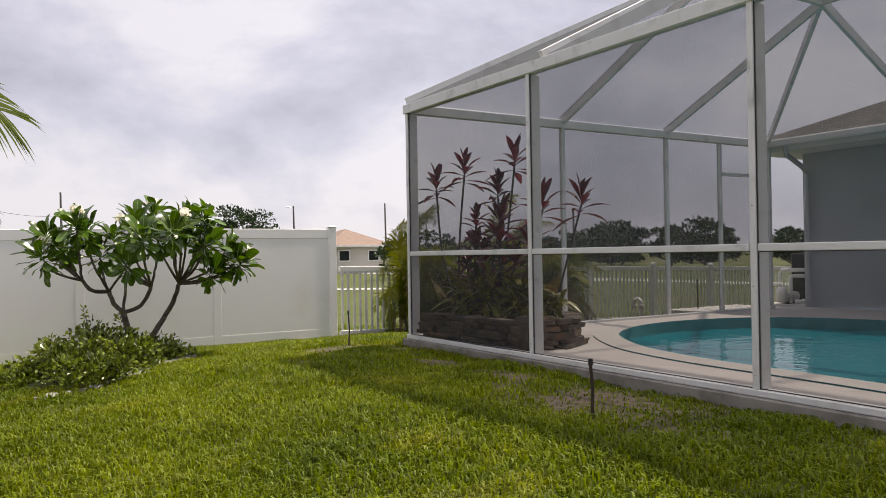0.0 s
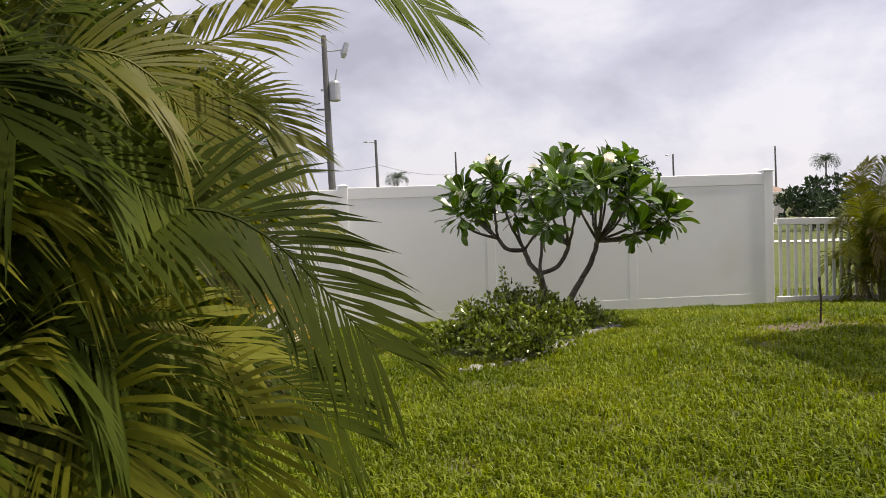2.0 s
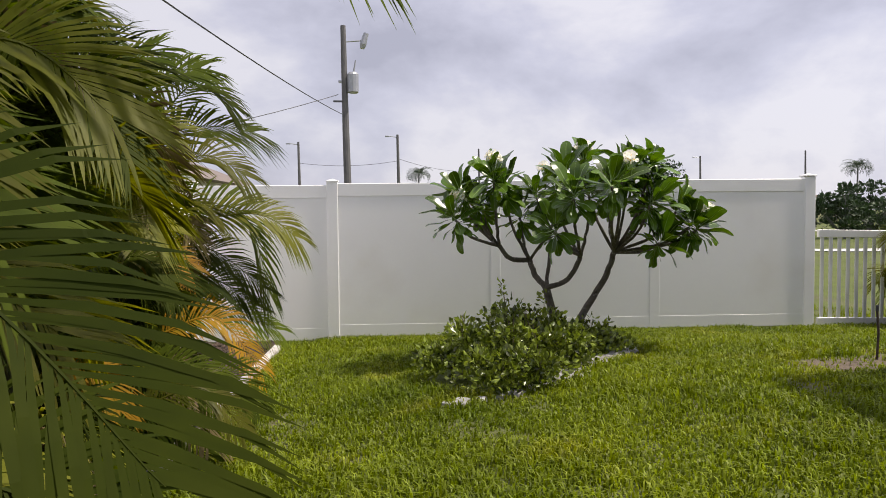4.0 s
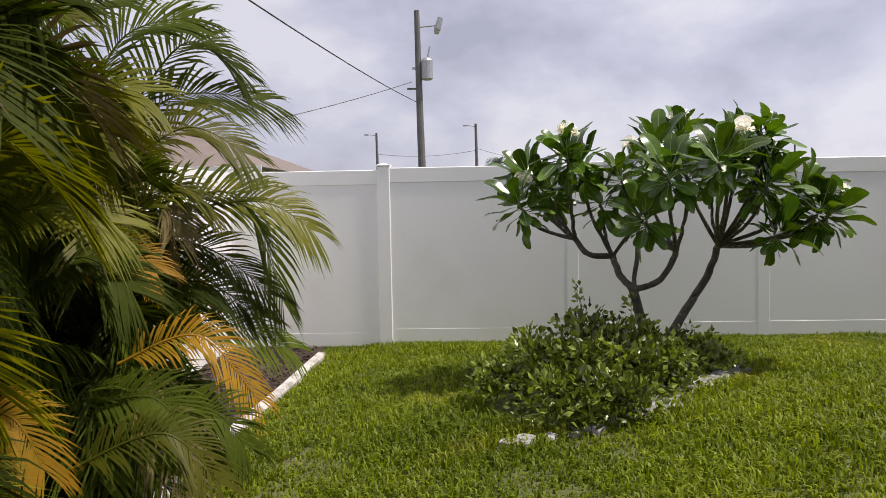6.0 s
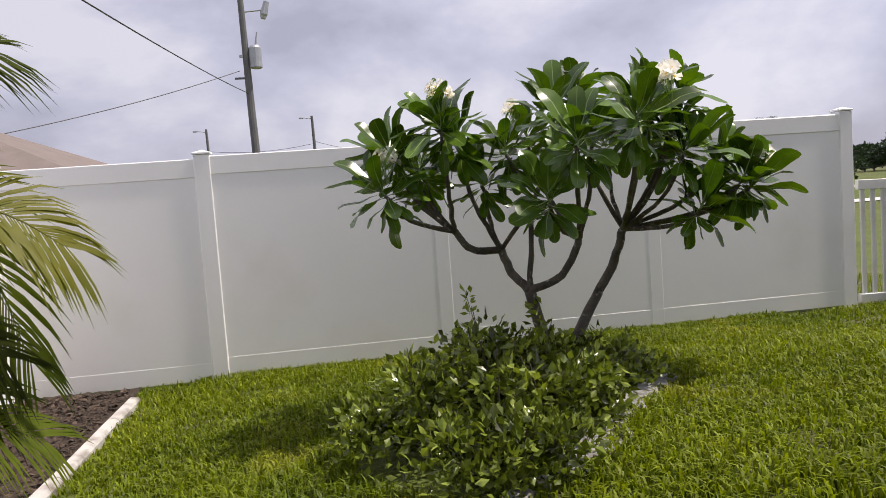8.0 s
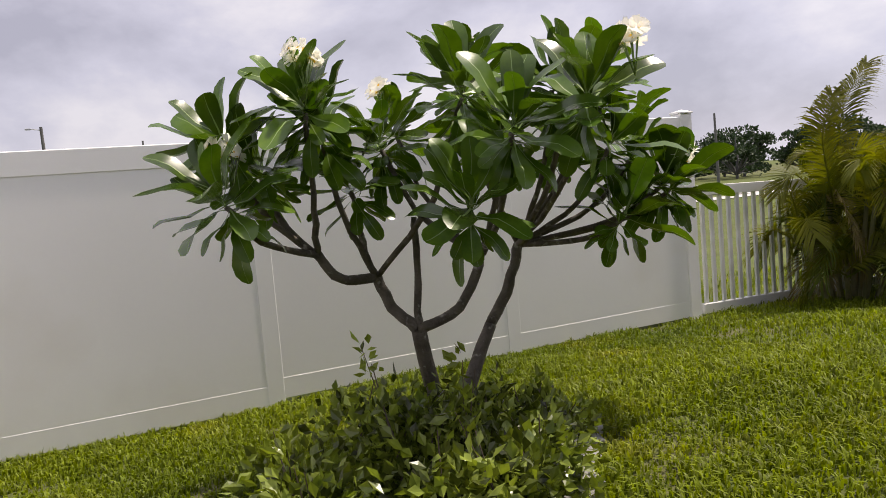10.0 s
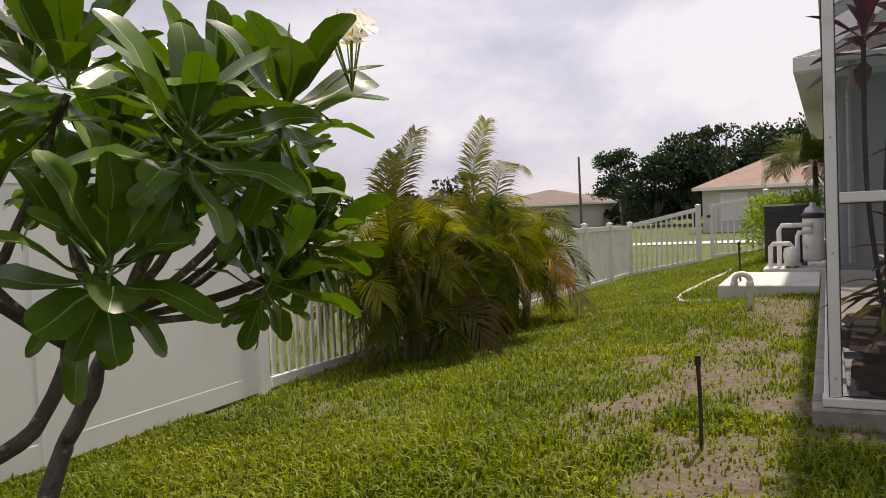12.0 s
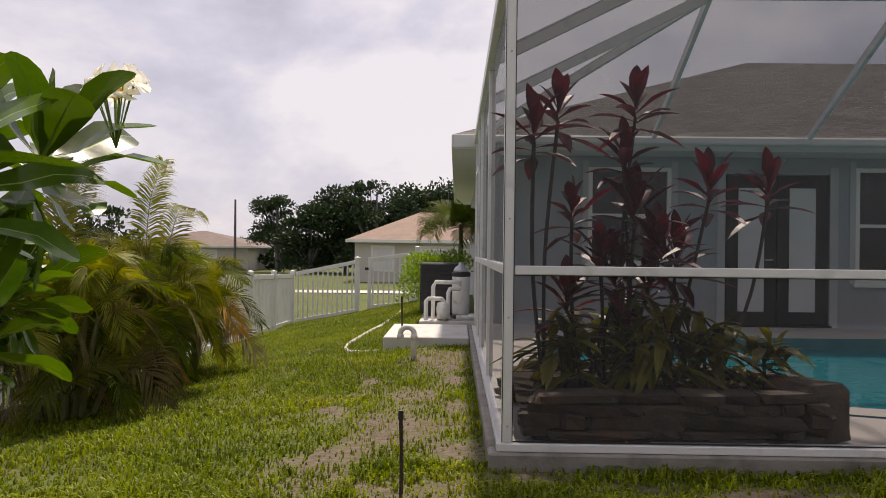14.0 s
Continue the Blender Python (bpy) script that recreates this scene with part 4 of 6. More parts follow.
for k, (mat, base, apex, tip, ll) in enumerate((
        (G, (0.11, 8.50, 1.28), (0.80, 8.80, 1.46), (0.99, 9.00, 0.86), 0.34), (Y, (0.30, 8.60, 1.32), (0.93, 8.70, 1.42), (1.21, 8.80, 1.26), 0.26),
        (G, (0.10, 8.60, 1.50), (0.43, 8.90, 1.98), (0.87, 9.20, 2.00), 0.34), (G, (0.05, 8.80, 1.59), (0.46, 9.00, 2.28), (0.72, 9.20, 2.18), 0.34),
        (G, (0.21, 8.30, 1.40), (0.19, 8.30, 1.91), (0.10, 8.40, 2.15), 0.36), (Y, (0.25, 8.40, 1.48), (0.65, 8.50, 1.78), (0.92, 8.60, 1.66), 0.26),
        (G, (0.16, 8.50, 1.11), (0.62, 8.70, 1.20), (0.98, 8.80, 0.92), 0.26), (G, (0.17, 8.50, 0.80), (0.62, 8.60, 1.02), (0.93, 8.80, 0.80), 0.26),
        (G, (0.25, 8.50, 0.69), (0.69, 8.60, 0.82), (1.07, 8.80, 0.64), 0.24), (O, (0.42, 8.20, 0.68), (0.78, 8.25, 0.80), (1.04, 8.30, 0.48), 0.19),
        (Y, (0.45, 7.70, 0.36), (0.81, 7.75, 0.49), (1.02, 7.80, 0.26), 0.19), (O, (0.15, 7.40, 0.66), (0.40, 7.40, 0.66), (0.52, 7.40, 0.46), 0.18),
        (Y, (0.15, 7.60, 1.28), (0.45, 7.60, 1.42), (0.66, 7.70, 1.34), 0.26), (O, (0.34, 8.00, 1.07), (0.55, 8.00, 1.19), (0.70, 8.00, 1.12), 0.16),
        (D, (0.57, 8.40, 1.40), (0.62, 8.40, 1.33), (0.62, 8.40, 1.12), 0.16), (G, (0.40, 7.90, 0.55), (0.70, 7.90, 0.60), (0.86, 7.90, 0.42), 0.22),
        (G, (0.55, 8.00, 0.42), (0.90, 8.00, 0.52), (1.06, 8.00, 0.36), 0.20), (G, (0.20, 7.80, 1.05), (0.48, 7.80, 1.20), (0.68, 7.80, 1.06), 0.26),
        (G, (0.05, 8.50, 1.60), (0.30, 8.60, 2.22), (0.62, 8.70, 2.36), 0.34), (G, (0.05, 8.30, 1.60), (0.15, 8.30, 2.18), (0.42, 8.35, 2.40), 0.36),
        (Y, (0.10, 8.20, 1.50), (0.30, 8.20, 1.92), (0.55, 8.25, 1.92), 0.30), (Y, (0.00, 8.00, 1.60), (0.10, 8.00, 2.12), (0.30, 8.05, 2.26), 0.34),
        (Y, (0.10, 7.70, 1.10), (0.36, 7.70, 1.62), (0.56, 7.75, 1.70), 0.30))):
    arch_frond(pb, mat, base, apex, tip, ll, 54, 400 + k, 0.28, 0.8)
skirt(pb, 0.05, 8.4, 18, 0.48, 0.6, 72)
pc = areca(-0.05, 7.0, 2.2, 17, 0.40, 9, "tall green areca palm clump against the white fence", 8, 1.05, 0.34, 0.0, (0.30, 0.0, 0.05), 0.10, (0.0, 0.28))
skirt(pc, 0.0, 7.0, 10, 0.45, 0.6, 73)
# High yellow and dry shares put the look of sunlit fronds into the colour.
WINDY_LIT = (0.62, 0.05, 0.22)
p1 = areca(8.1, 12.0, 1.05, 11, 0.42, 11, "wind-blown areca palm clump by the picket fence", 7, 0.78, 0.22, 0.5, WINDY_LIT, 0.08)
p2 = areca(9.4, 11.95, 1.15, 12, 0.46, 12, "bushy yellow-green areca palm by the picket fence", 7, 0.80, 0.22, 0.5, WINDY_LIT, 0.08)
p3 = areca(10.7, 11.95, 0.95, 9, 0.42, 13, "low spreading areca palm by the picket fence", 7, 0.80, 0.22, 0.5, WINDY_LIT, 0.08)
for k, (palm, base, apex, tip) in enumerate(((p1, (7.9, 11.95, 1.0), (7.95, 11.9, 1.7), (8.3, 11.9, 2.12)), (p2, (9.5, 11.9, 1.2), (9.6, 11.9, 1.9), (9.95, 11.9, 2.36)),
                                             (p1, (7.8, 11.9, 0.9), (7.55, 11.8, 1.5), (7.7, 11.8, 1.85)), (p2, (9.7, 11.8, 1.1), (10.1, 11.8, 1.8), (10.7, 11.8, 1.9)))):
    arch_frond(palm, FROND_Y, base, apex, tip, 0.27, 100, 500 + k, 0.45, 0.4)
for palm, x in ((p1, 8.1), (p2, 9.4), (p3, 10.7)):
    skirt(palm, x, 11.9, 9, 0.42, 0.55, int(x * 10))

# ---------------------------------------------------------------- plumeria
def leaf_mesh(name, length, width, mat, rib, curl, seed):
    """A long rounded leaf, widest past the middle, folded along a pale midrib."""
    prof = ((0, 0.06), (0.12, 0.12), (0.3, 0.5), (0.5, 0.85), (0.70, 1.0), (0.86, 0.93), (0.96, 0.60), (1.0, 0.16))
    v, f, mi = [], [], []
    for t, w in prof:
        x = t * length
        z = -curl * length * t * t + 0.01 * math.sin(9 * t + seed)
        h = w * width / 2
        v += [(x, -h, z + 0.22 * h), (x, -0.0045 * (1.1 - t), z + 0.002), (x, 0.0045 * (1.1 - t), z + 0.002), (x, h, z + 0.22 * h)]
    for k in range(len(prof) - 1):
        a, b = k * 4, k * 4 + 4
        for j in range(3):
            f.append((a + j, b + j, b + j + 1, a + j + 1))
            mi.append(1 if j == 1 else 0)
    me = raw_mesh(name, v, f, [mat, rib], True)
    me.polygons.foreach_set("material_index", mi)
    return me


PLEAVES = [leaf_mesh("leaf", L, w, LEAF, MIDRIB, c, k) for k, (L, w, c) in enumerate(((0.29, 0.105, 0.10), (0.33, 0.115, 0.20), (0.27, 0.10, 0.05), (0.31, 0.11, 0.30), (0.25, 0.10, 0.15)))]


def flower_mesh(name, seed):
    rng = random.Random(seed)
    v, f, mi = [], [], []
    for n in range(15):
        c = Vector((rng.uniform(-0.055, 0.055), rng.uniform(-0.055, 0.055), rng.uniform(0.0, 0.06)))
        up = Vector((c.x * 14, c.y * 14, 0.6)).normalized()
        q = up.to_track_quat("Z", "X").to_matrix()
        for k in range(5):
            a = k * 1.2566 + n
            loc = [(0, 0, 0), (0.007, -0.009, 0.004), (0.042, -0.012, 0.014), (0.038, 0.018, 0.012), (0.006, 0.008, 0.003)]
            b0 = len(v)
            for px, py, pz in loc:
                x, y = px * math.cos(a) - py * math.sin(a), px * math.sin(a) + py * math.cos(a)
                v.append(tuple(c + q @ Vector((x, y, pz))))
            f += [(b0, b0 + 1, b0 + 4), (b0 + 1, b0 + 2, b0 + 3, b0 + 4)]
            mi += [1, 0]
        b0 = len(v)
        for sx, sy in ((0.002, 0), (-0.001, 0.002), (-0.001, -0.002)):
            v += [(sx, sy, -0.10), (c.x + sx, c.y + sy, c.z)]
        for j in range(3):
            a, b = b0 + 2 * j, b0 + 2 * ((j + 1) % 3)
            f.append((a, b, b + 1, a + 1))
            mi.append(2)
    me = raw_mesh(name, v, f, [PETAL, PETAL_C, MIDRIB])
    me.polygons.foreach_set("material_index", mi)
    return me


FLOWER = flower_mesh("inflorescence", 4)
TREE = Vector((3.40, 10.86, 0.0))
plum = thing("plumeria_tree", "small forked plumeria tree with glossy leaves and white flowers", "tree", (TREE.x, TREE.y, height(TREE.x, TREE.y)))
A0, AM, AF = Vector((3.47, 10.90, -0.05)), Vector((3.41, 10.85, 0.24)), Vector((3.25, 10.66, 0.71))
B0, BM, BF = Vector((3.52, 10.86, -0.05)), Vector((3.57, 10.86, 0.30)), Vector((3.78, 10.93, 0.62))
FL = Vector((3.12, 10.79, 0.96))
FC = Vector((3.55, 10.57, 1.01))
BR = Vector((3.94, 10.86, 1.02))
BL = Vector((2.82, 10.70, 1.10))
# each rosette: the node that its branch leaves from, its tip, leaves, flowers
TIPS = [(BL, (2.74, 10.42, 1.64), 15, 0), (BL, (2.40, 10.42, 1.30), 14, 0), (BL, (2.62, 10.75, 1.42), 10, 0), (FL, (3.02, 10.75, 1.32), 11, 0), (FL, (2.86, 10.62, 1.56), 12, 0),
        (FL, (3.34, 10.24, 1.66), 15, 0), (FC, (3.20, 9.99, 1.20), 15, 0), (FC, (3.32, 9.85, 1.48), 14, 0), (FC, (3.60, 10.40, 1.50), 13, 0), (FC, (3.18, 10.75, 1.50), 11, 0),
        (BR, (3.62, 9.80, 1.57), 15, 0), (BR, (3.97, 10.50, 1.72), 15, 0), (BR, (4.58, 10.42, 1.20), 14, 1), (BR, (4.42, 10.52, 1.36), 12, 0), (BR, (4.10, 10.28, 1.42), 13, 0),
        (BR, (3.95, 11.12, 1.50), 12, 0), (BR, (4.28, 10.95, 1.45), 11, 0), (FC, (3.40, 11.05, 1.58), 12, 0), (BL, (2.70, 11.02, 1.40), 10, 0), (BR, (3.62, 10.75, 1.78), 13, 1),
        (BR, (4.2, 10.35, 1.08), 10, 0),
        (BL, (2.48, 10.66, 1.52), 11, 0), (BR, (3.82, 10.2, 1.64), 14, 0), (BR, (4.18, 10.6, 1.56), 13, 0), (BR, (4.5, 10.4, 1.22), 11, 0), (BR, (4.14, 10.45, 1.74), 13, 0)]
rng = random.Random(8)


def limb(name, a, b, ra, rb, sag=0.06, via=None):
    a, b = Vector(a), Vector(b)
    mid = via or (a.lerp(b, 0.5) + Vector(((b.x - a.x) * 0.15, (b.y - a.y) * 0.15, -sag)))
    pts = curve_points([a, mid, b], 5)
    n = len(pts) - 1
    pts = [p + Vector((rng.uniform(-1, 1), rng.uniform(-1, 1), 0)) * 0.006 for p in pts]
    return part(name, tube(pts, [ra + (rb - ra) * k / n + rng.uniform(-1, 1) * 0.0015 for k in range(n + 1)], 9), BARK, plum, "", True)


limb("trunk", A0, AF, 0.050, 0.034, 0, AM)
limb("trunk", B0, BF, 0.046, 0.032, 0, BM)
limb("branch", AF, FL, 0.030, 0.024, 0.02)
limb("branch", AF, FC, 0.026, 0.022, 0.07)
limb("branch", BF, BR, 0.030, 0.026, 0.0)
limb("branch", FL, BL, 0.024, 0.021, 0.05)
limb("branch", AF, (3.30, 10.72, 1.22), 0.019, 0.014, 0.0)
under = []
for node, tip, leaves, flowers in TIPS:
    tip = Vector(tip) + Vector((0, 0, 0.04))
    limb("branch", node, tip, 0.0155, 0.011, 0.03)
    out = (tip - Vector((3.4, 10.7, 0.9))).normalized()
    axis = (out * 0.85 + Vector((0, 0, 1))).normalized()
    q = axis.to_track_quat("Z", "X")
    for k in range(leaves + 13):
        az = k * 2.39996 + rng.uniform(-0.2, 0.2)
        f = k / (leaves + 13)
        el = 74 - 138 * f + rng.uniform(-9, 9)
        s = (0.62 + 0.48 * math.sin(math.pi * min(0.85, 0.2 + f))) * rng.uniform(0.82, 1.08) * (0.98 if f < 0.6 else 0.82)
        m = Matrix.Translation(tip + axis * (0.05 - 0.12 * f)) @ q.to_matrix().to_4x4() @ Matrix.Rotation(az, 4, "Z") @ Matrix.Rotation(radians(-el), 4, "Y") @ Matrix.Rotation(rng.uniform(-0.4, 0.4), 4, "X") @ Matrix.Diagonal((s, s, s, 1))
        mesh = PLEAVES[rng.randrange(5)]
        if k < 11:
            piece("leaf", mesh, m, plum)
        else:
            under.append((mesh, m))
    if flowers:
        piece("inflorescence", FLOWER, Matrix.Translation(tip + axis * 0.15) @ q.to_matrix().to_4x4() @ Matrix.Diagonal((1.25, 1.25, 1.25, 1)), plum)
uv_, uf_, um_ = [], [], []
for mesh, m in under:
    b = len(uv_)
    uv_ += [tuple(m @ v.co) for v in mesh.vertices]
    uf_ += [tuple(b + i for i in p.vertices) for p in mesh.polygons]
    um_ += [p.material_index for p in mesh.polygons]
ume = raw_mesh("under_leaves", uv_, uf_, [LEAF, MIDRIB], True)
ume.polygons.foreach_set("material_index", um_)
hang(new("under_leaves", ume), plum)["kind"] = "stuff"
for p in ((4.58, 10.36, 1.40), (2.73, 10.36, 1.86), (3.74, 9.66, 1.80), (2.42, 10.50, 1.52), (3.30, 10.95, 1.80)):
    piece("inflorescence", FLOWER, Matrix.Translation(p) @ Matrix.Rotation(p[0], 4, "Z") @ Matrix.Diagonal((0.95, 0.95, 1.1, 1)), plum)


# ---------------------------------------------------------------- shrubs
def leaf_cloud(name, centres, count, size, mat, parent, seed, wide=0.5, label=""):
    """Many small leaves set round the given blobs (centre, radii), facing outward."""
    rg = np.random.default_rng(seed)
    v, f = [], []
    for i in range(count):
        c, r = centres[rg.integers(len(centres))]
        d = rg.normal(size=3)
        d /= np.linalg.norm(d)
        if d[2] < -0.35:
            d[2] = -d[2]
        p = np.array(c) + d * np.array(r) * (0.42 + 0.75 * rg.random())
        ax = d * 0.7 + rg.normal(size=3) * 0.6 + np.array((0, 0, 0.25))
        ax /= np.linalg.norm(ax)
        sd = np.cross(ax, rg.normal(size=3))
        sd /= np.linalg.norm(sd)
        L = size * rg.uniform(0.65, 1.25)
        w = L * wide * 0.5
        b = len(v)
        nrm = np.cross(ax, sd) * L * 0.08
        v += [tuple(p), tuple(p + ax * L * 0.5 + sd * w + nrm), tuple(p + ax * L), tuple(p + ax * L * 0.5 - sd * w + nrm), tuple(p + ax * L * 0.5 - nrm * 0.3)]
        f += [(b, b + 1, b + 4), (b + 1, b + 2, b + 4), (b + 2, b + 3, b + 4), (b + 3, b, b + 4)]
    ob = hang(new(name, raw_mesh(name, v, f, mat)), parent)
    ob["kind"] = "stuff"
    if label:
        ob["label"] = label
    return ob


def shrub(x0, x1, y0, y1, z1, count, seed, label, mat=BUSHLEAF, size=0.056, name="shrub"):
    rg = random.Random(seed)
    cx, cy = (x0 + x1) / 2, (y0 + y1) / 2
    z0 = height(cx, cy)
    s = thing(name, label, "shrub", (cx, cy, z0))
    blobs, shoots = [], []
    bm = bmesh.new()
    for k in range(26):
        a, r = rg.uniform(0, 6.28), math.sqrt(rg.random())
        bx, by = cx + (x1 - x0) * 0.42 * r * math.cos(a), cy + (y1 - y0) * 0.42 * r * math.sin(a)
        top = z1 * (1 - 0.55 * r * r) * rg.uniform(0.65, 1.0)
        blobs.append(((bx, by, z0 + top * 0.72), (0.20, 0.20, top * 0.32)))
        blobs.append(((bx, by, z0 + top * 0.32), (0.22, 0.22, top * 0.32)))
        add_tube(bm, [(cx + (bx - cx) * 0.5, cy + (by - cy) * 0.5, z0 - 0.02), (bx, by, z0 + top * 0.5), (bx + rg.uniform(-0.1, 0.1), by + rg.uniform(-0.1, 0.1), z0 + top * 1.15)], [0.008, 0.005, 0.002], 5)
        if k % 3 == 0:
            # a thin shoot stands out of the mass
            tip = (bx + rg.uniform(-0.12, 0.12), by + rg.uniform(-0.1, 0.1), z0 + top + rg.uniform(0.03, 0.15))
            add_tube(bm, [(bx, by, z0 + top * 0.6), tip], [0.004, 0.0015], 5)
            for q in (0.6, 0.75, 0.9, 1.0):
                shoots.append((tuple(Vector((bx, by, z0 + top * 0.6)).lerp(Vector(tip), q)), (0.04, 0.04, 0.03)))
    part("stem", bm, TWIG, s)
    leaf_cloud("foliage", blobs, count, size, mat, s, seed, 0.62)
    leaf_cloud("shoot_leaves", shoots, len(shoots) * 5, size, mat, s, seed + 50)
    return s


shrub(2.02, 3.52, 9.02, 10.65, 0.63, 8200, 21, "low dense shrub with small two-tone leaves at the tree's foot")
shrub(2.95, 3.95, 10.0, 11.0, 0.34, 2600, 22, "sparse low shrub growing over flat grey stones")

# flat stones that edge the shrub
rg = random.Random(5)
PATHSTONES = curve_points([(2.25, 8.95, 0), (2.60, 9.02, 0), (2.98, 9.24, 0), (3.34, 9.68, 0), (3.62, 10.05, 0), (3.80, 10.28, 0), (3.95, 10.5, 0)], 3)
for k, p in enumerate(PATHSTONES):
    bm = bmesh.new()
    nrm = 7
    r0, z = rg.uniform(0.09, 0.16) * (0.6 if k < 7 else 1.0), height(p.x, p.y)
    ring = [(p.x + r0 * rg.uniform(0.6, 1.3) * math.cos(6.283 * j / nrm), p.y + r0 * rg.uniform(0.6, 1.3) * math.sin(6.283 * j / nrm)) for j in range(nrm)]
    lo = [bm.verts.new((x, y, z - 0.04)) for x, y in ring]
    hi = [bm.verts.new((x * 0.97 + p.x * 0.03, y * 0.97 + p.y * 0.03, z + (0.02 if k < 7 else 0.035) + rg.uniform(0, 0.025))) for x, y in ring]
    bm.faces.new(hi)
    for j in range(nrm):
        bm.faces.new((lo[j], lo[(j + 1) % nrm], hi[(j + 1) % nrm], hi[j]))
    bmesh.ops.bevel(bm, geom=[e for e in bm.edges if all(v in hi for v in e.verts)], offset=0.008, segments=1, affect="EDGES")
    tagged(part("edging_stone", bm, FLAG), "flat rough grey edging stone set in the grass", "stone", "stones round the shrub bed")

# mulch bed with its pale kerb
bed = [(-0.40, -2.5), (0.25, -2.5), (0.20, 2.0), (0.22, 6.3), (0.36, 7.1), (0.46, 8.0), (0.50, 9.5), (0.54, 11.0), (0.56, 12.1), (0.40, 12.5), (-0.40, 12.5)]
bm = bmesh.new()
NB = 60
for j in range(NB):
    y0, y1 = -2.5 + 15.0 * j / NB, -2.5 + 15.0 * (j + 1) / NB
    def edge(y):
        for (xa, ya), (xb, yb) in zip(bed[1:9], bed[2:9]):
            if ya <= y <= yb:
                return xa + (xb - xa) * (y - ya) / (yb - ya)
        return 0.54
    row = []
    for y in (y0, y1):
        row.append([bm.verts.new((-0.44 + (edge(y) - 0.02 + 0.44) * i / 5, y, height(edge(y) * i / 5, y) + 0.03 + 0.03 * noise.noise((i * 1.7, y * 2, 5)))) for i in range(6)])
    for i in range(5):
        bm.faces.new((row[0][i], row[0][i + 1], row[1][i + 1], row[1][i]))
bmesh.ops.remove_doubles(bm, verts=bm.verts, dist=1e-4)
tagged(part("mulch_bed", bm, MULCH, smooth=True), "dark brown bark mulch in the palm bed", "mulch", kind="structure")
rg = np.random.default_rng(77)
cv, cf = [], []
for i in range(5200):
    y = rg.uniform(3.0, 12.4)
    x = rg.uniform(-0.38, 0.47)
    c = np.array((x, y, height(x, y) + 0.045 + rg.uniform(0, 0.02)))
    a, t = rg.uniform(0, 6.283), rg.uniform(-0.5, 0.5)
    u = np.array((math.cos(a), math.sin(a), t)) * rg.uniform(0.012, 0.04)
    w = np.array((-math.sin(a), math.cos(a), rg.uniform(-0.5, 0.5))) * rg.uniform(0.005, 0.014)
    b = len(cv)
    cv += [tuple(c - u - w), tuple(c + u - w * 0.6), tuple(c + u * 0.9 + w), tuple(c - u * 0.8 + w), tuple(c + np.array((0, 0, 0.010)))]
    cf += [(b, b + 1, b + 4), (b + 1, b + 2, b + 4), (b + 2, b + 3, b + 4), (b + 3, b, b + 4)]
tagged(new("bark_chips", raw_mesh("bark_chips", cv, cf, CHIP)), "loose brown bark chips on the palm bed", "mulch", kind="stuff")
kerb = curve_points([(x, y, 0) for x, y in bed[1:9]], 5)
k0 = 0
while k0 < len(kerb) - 1:
    k1 = min(k0 + 4, len(kerb) - 1)
    bm = bmesh.new()
    prof = ((-0.042, -0.05), (-0.042, 0.045), (-0.028, 0.066), (0.026, 0.062), (0.042, 0.042), (0.042, -0.05))
    rows = []
    for k in range(k0, k1 + 1):
        p = kerb[k]
        t = (kerb[min(k + 1, len(kerb) - 1)] - kerb[max(k - 1, 0)]).normalized()
        sd = Vector((t.y, -t.x, 0))
        if k == k1:
            p = p - t * 0.008
        rows.append([bm.verts.new(p + sd * a + Vector((0, 0, height(p.x, p.y) + b))) for a, b in prof])
    for a, b in zip(rows, rows[1:]):
        for j in range(5):
            bm.faces.new((a[j], a[j + 1], b[j + 1], b[j]))
    bm.faces.new(rows[0][::-1])
    bm.faces.new(rows[-1])
    tagged(part("kerb_stone", bm, CURB), "pale weathered concrete kerb section of the palm bed", "kerb", "kerb of the palm bed")
    k0 = k1

# ---------------------------------------------------------------- planter inside the cage
planter = thing("stone_planter", "low planter of stacked dark ledge stones inside the enclosure", "planter", (6.6, 7.6, DECK_Z))
PL = curve_points([(6.07, 8.47, 0), (6.07, 7.6, 0), (6.10, 7.05, 0), (6.22, 6.80, 0), (6.55, 6.72, 0), (6.85, 6.85, 0), (7.15, 7.4, 0), (7.3, 8.0, 0), (7.2, 8.42, 0)], 8)
rg = random.Random(15)
acc = [0.0]
for a, b in zip(PL, PL[1:]):
    acc.append(acc[-1] + (b - a).length)


def along(s):
    for k in range(len(PL) - 1):
        if acc[k] <= s <= acc[k + 1]:
            t = (s - acc[k]) / (acc[k + 1] - acc[k])
            return PL[k].lerp(PL[k + 1], t), (PL[k + 1] - PL[k]).normalized()
    return PL[-1], (PL[-1] - PL[-2]).normalized()


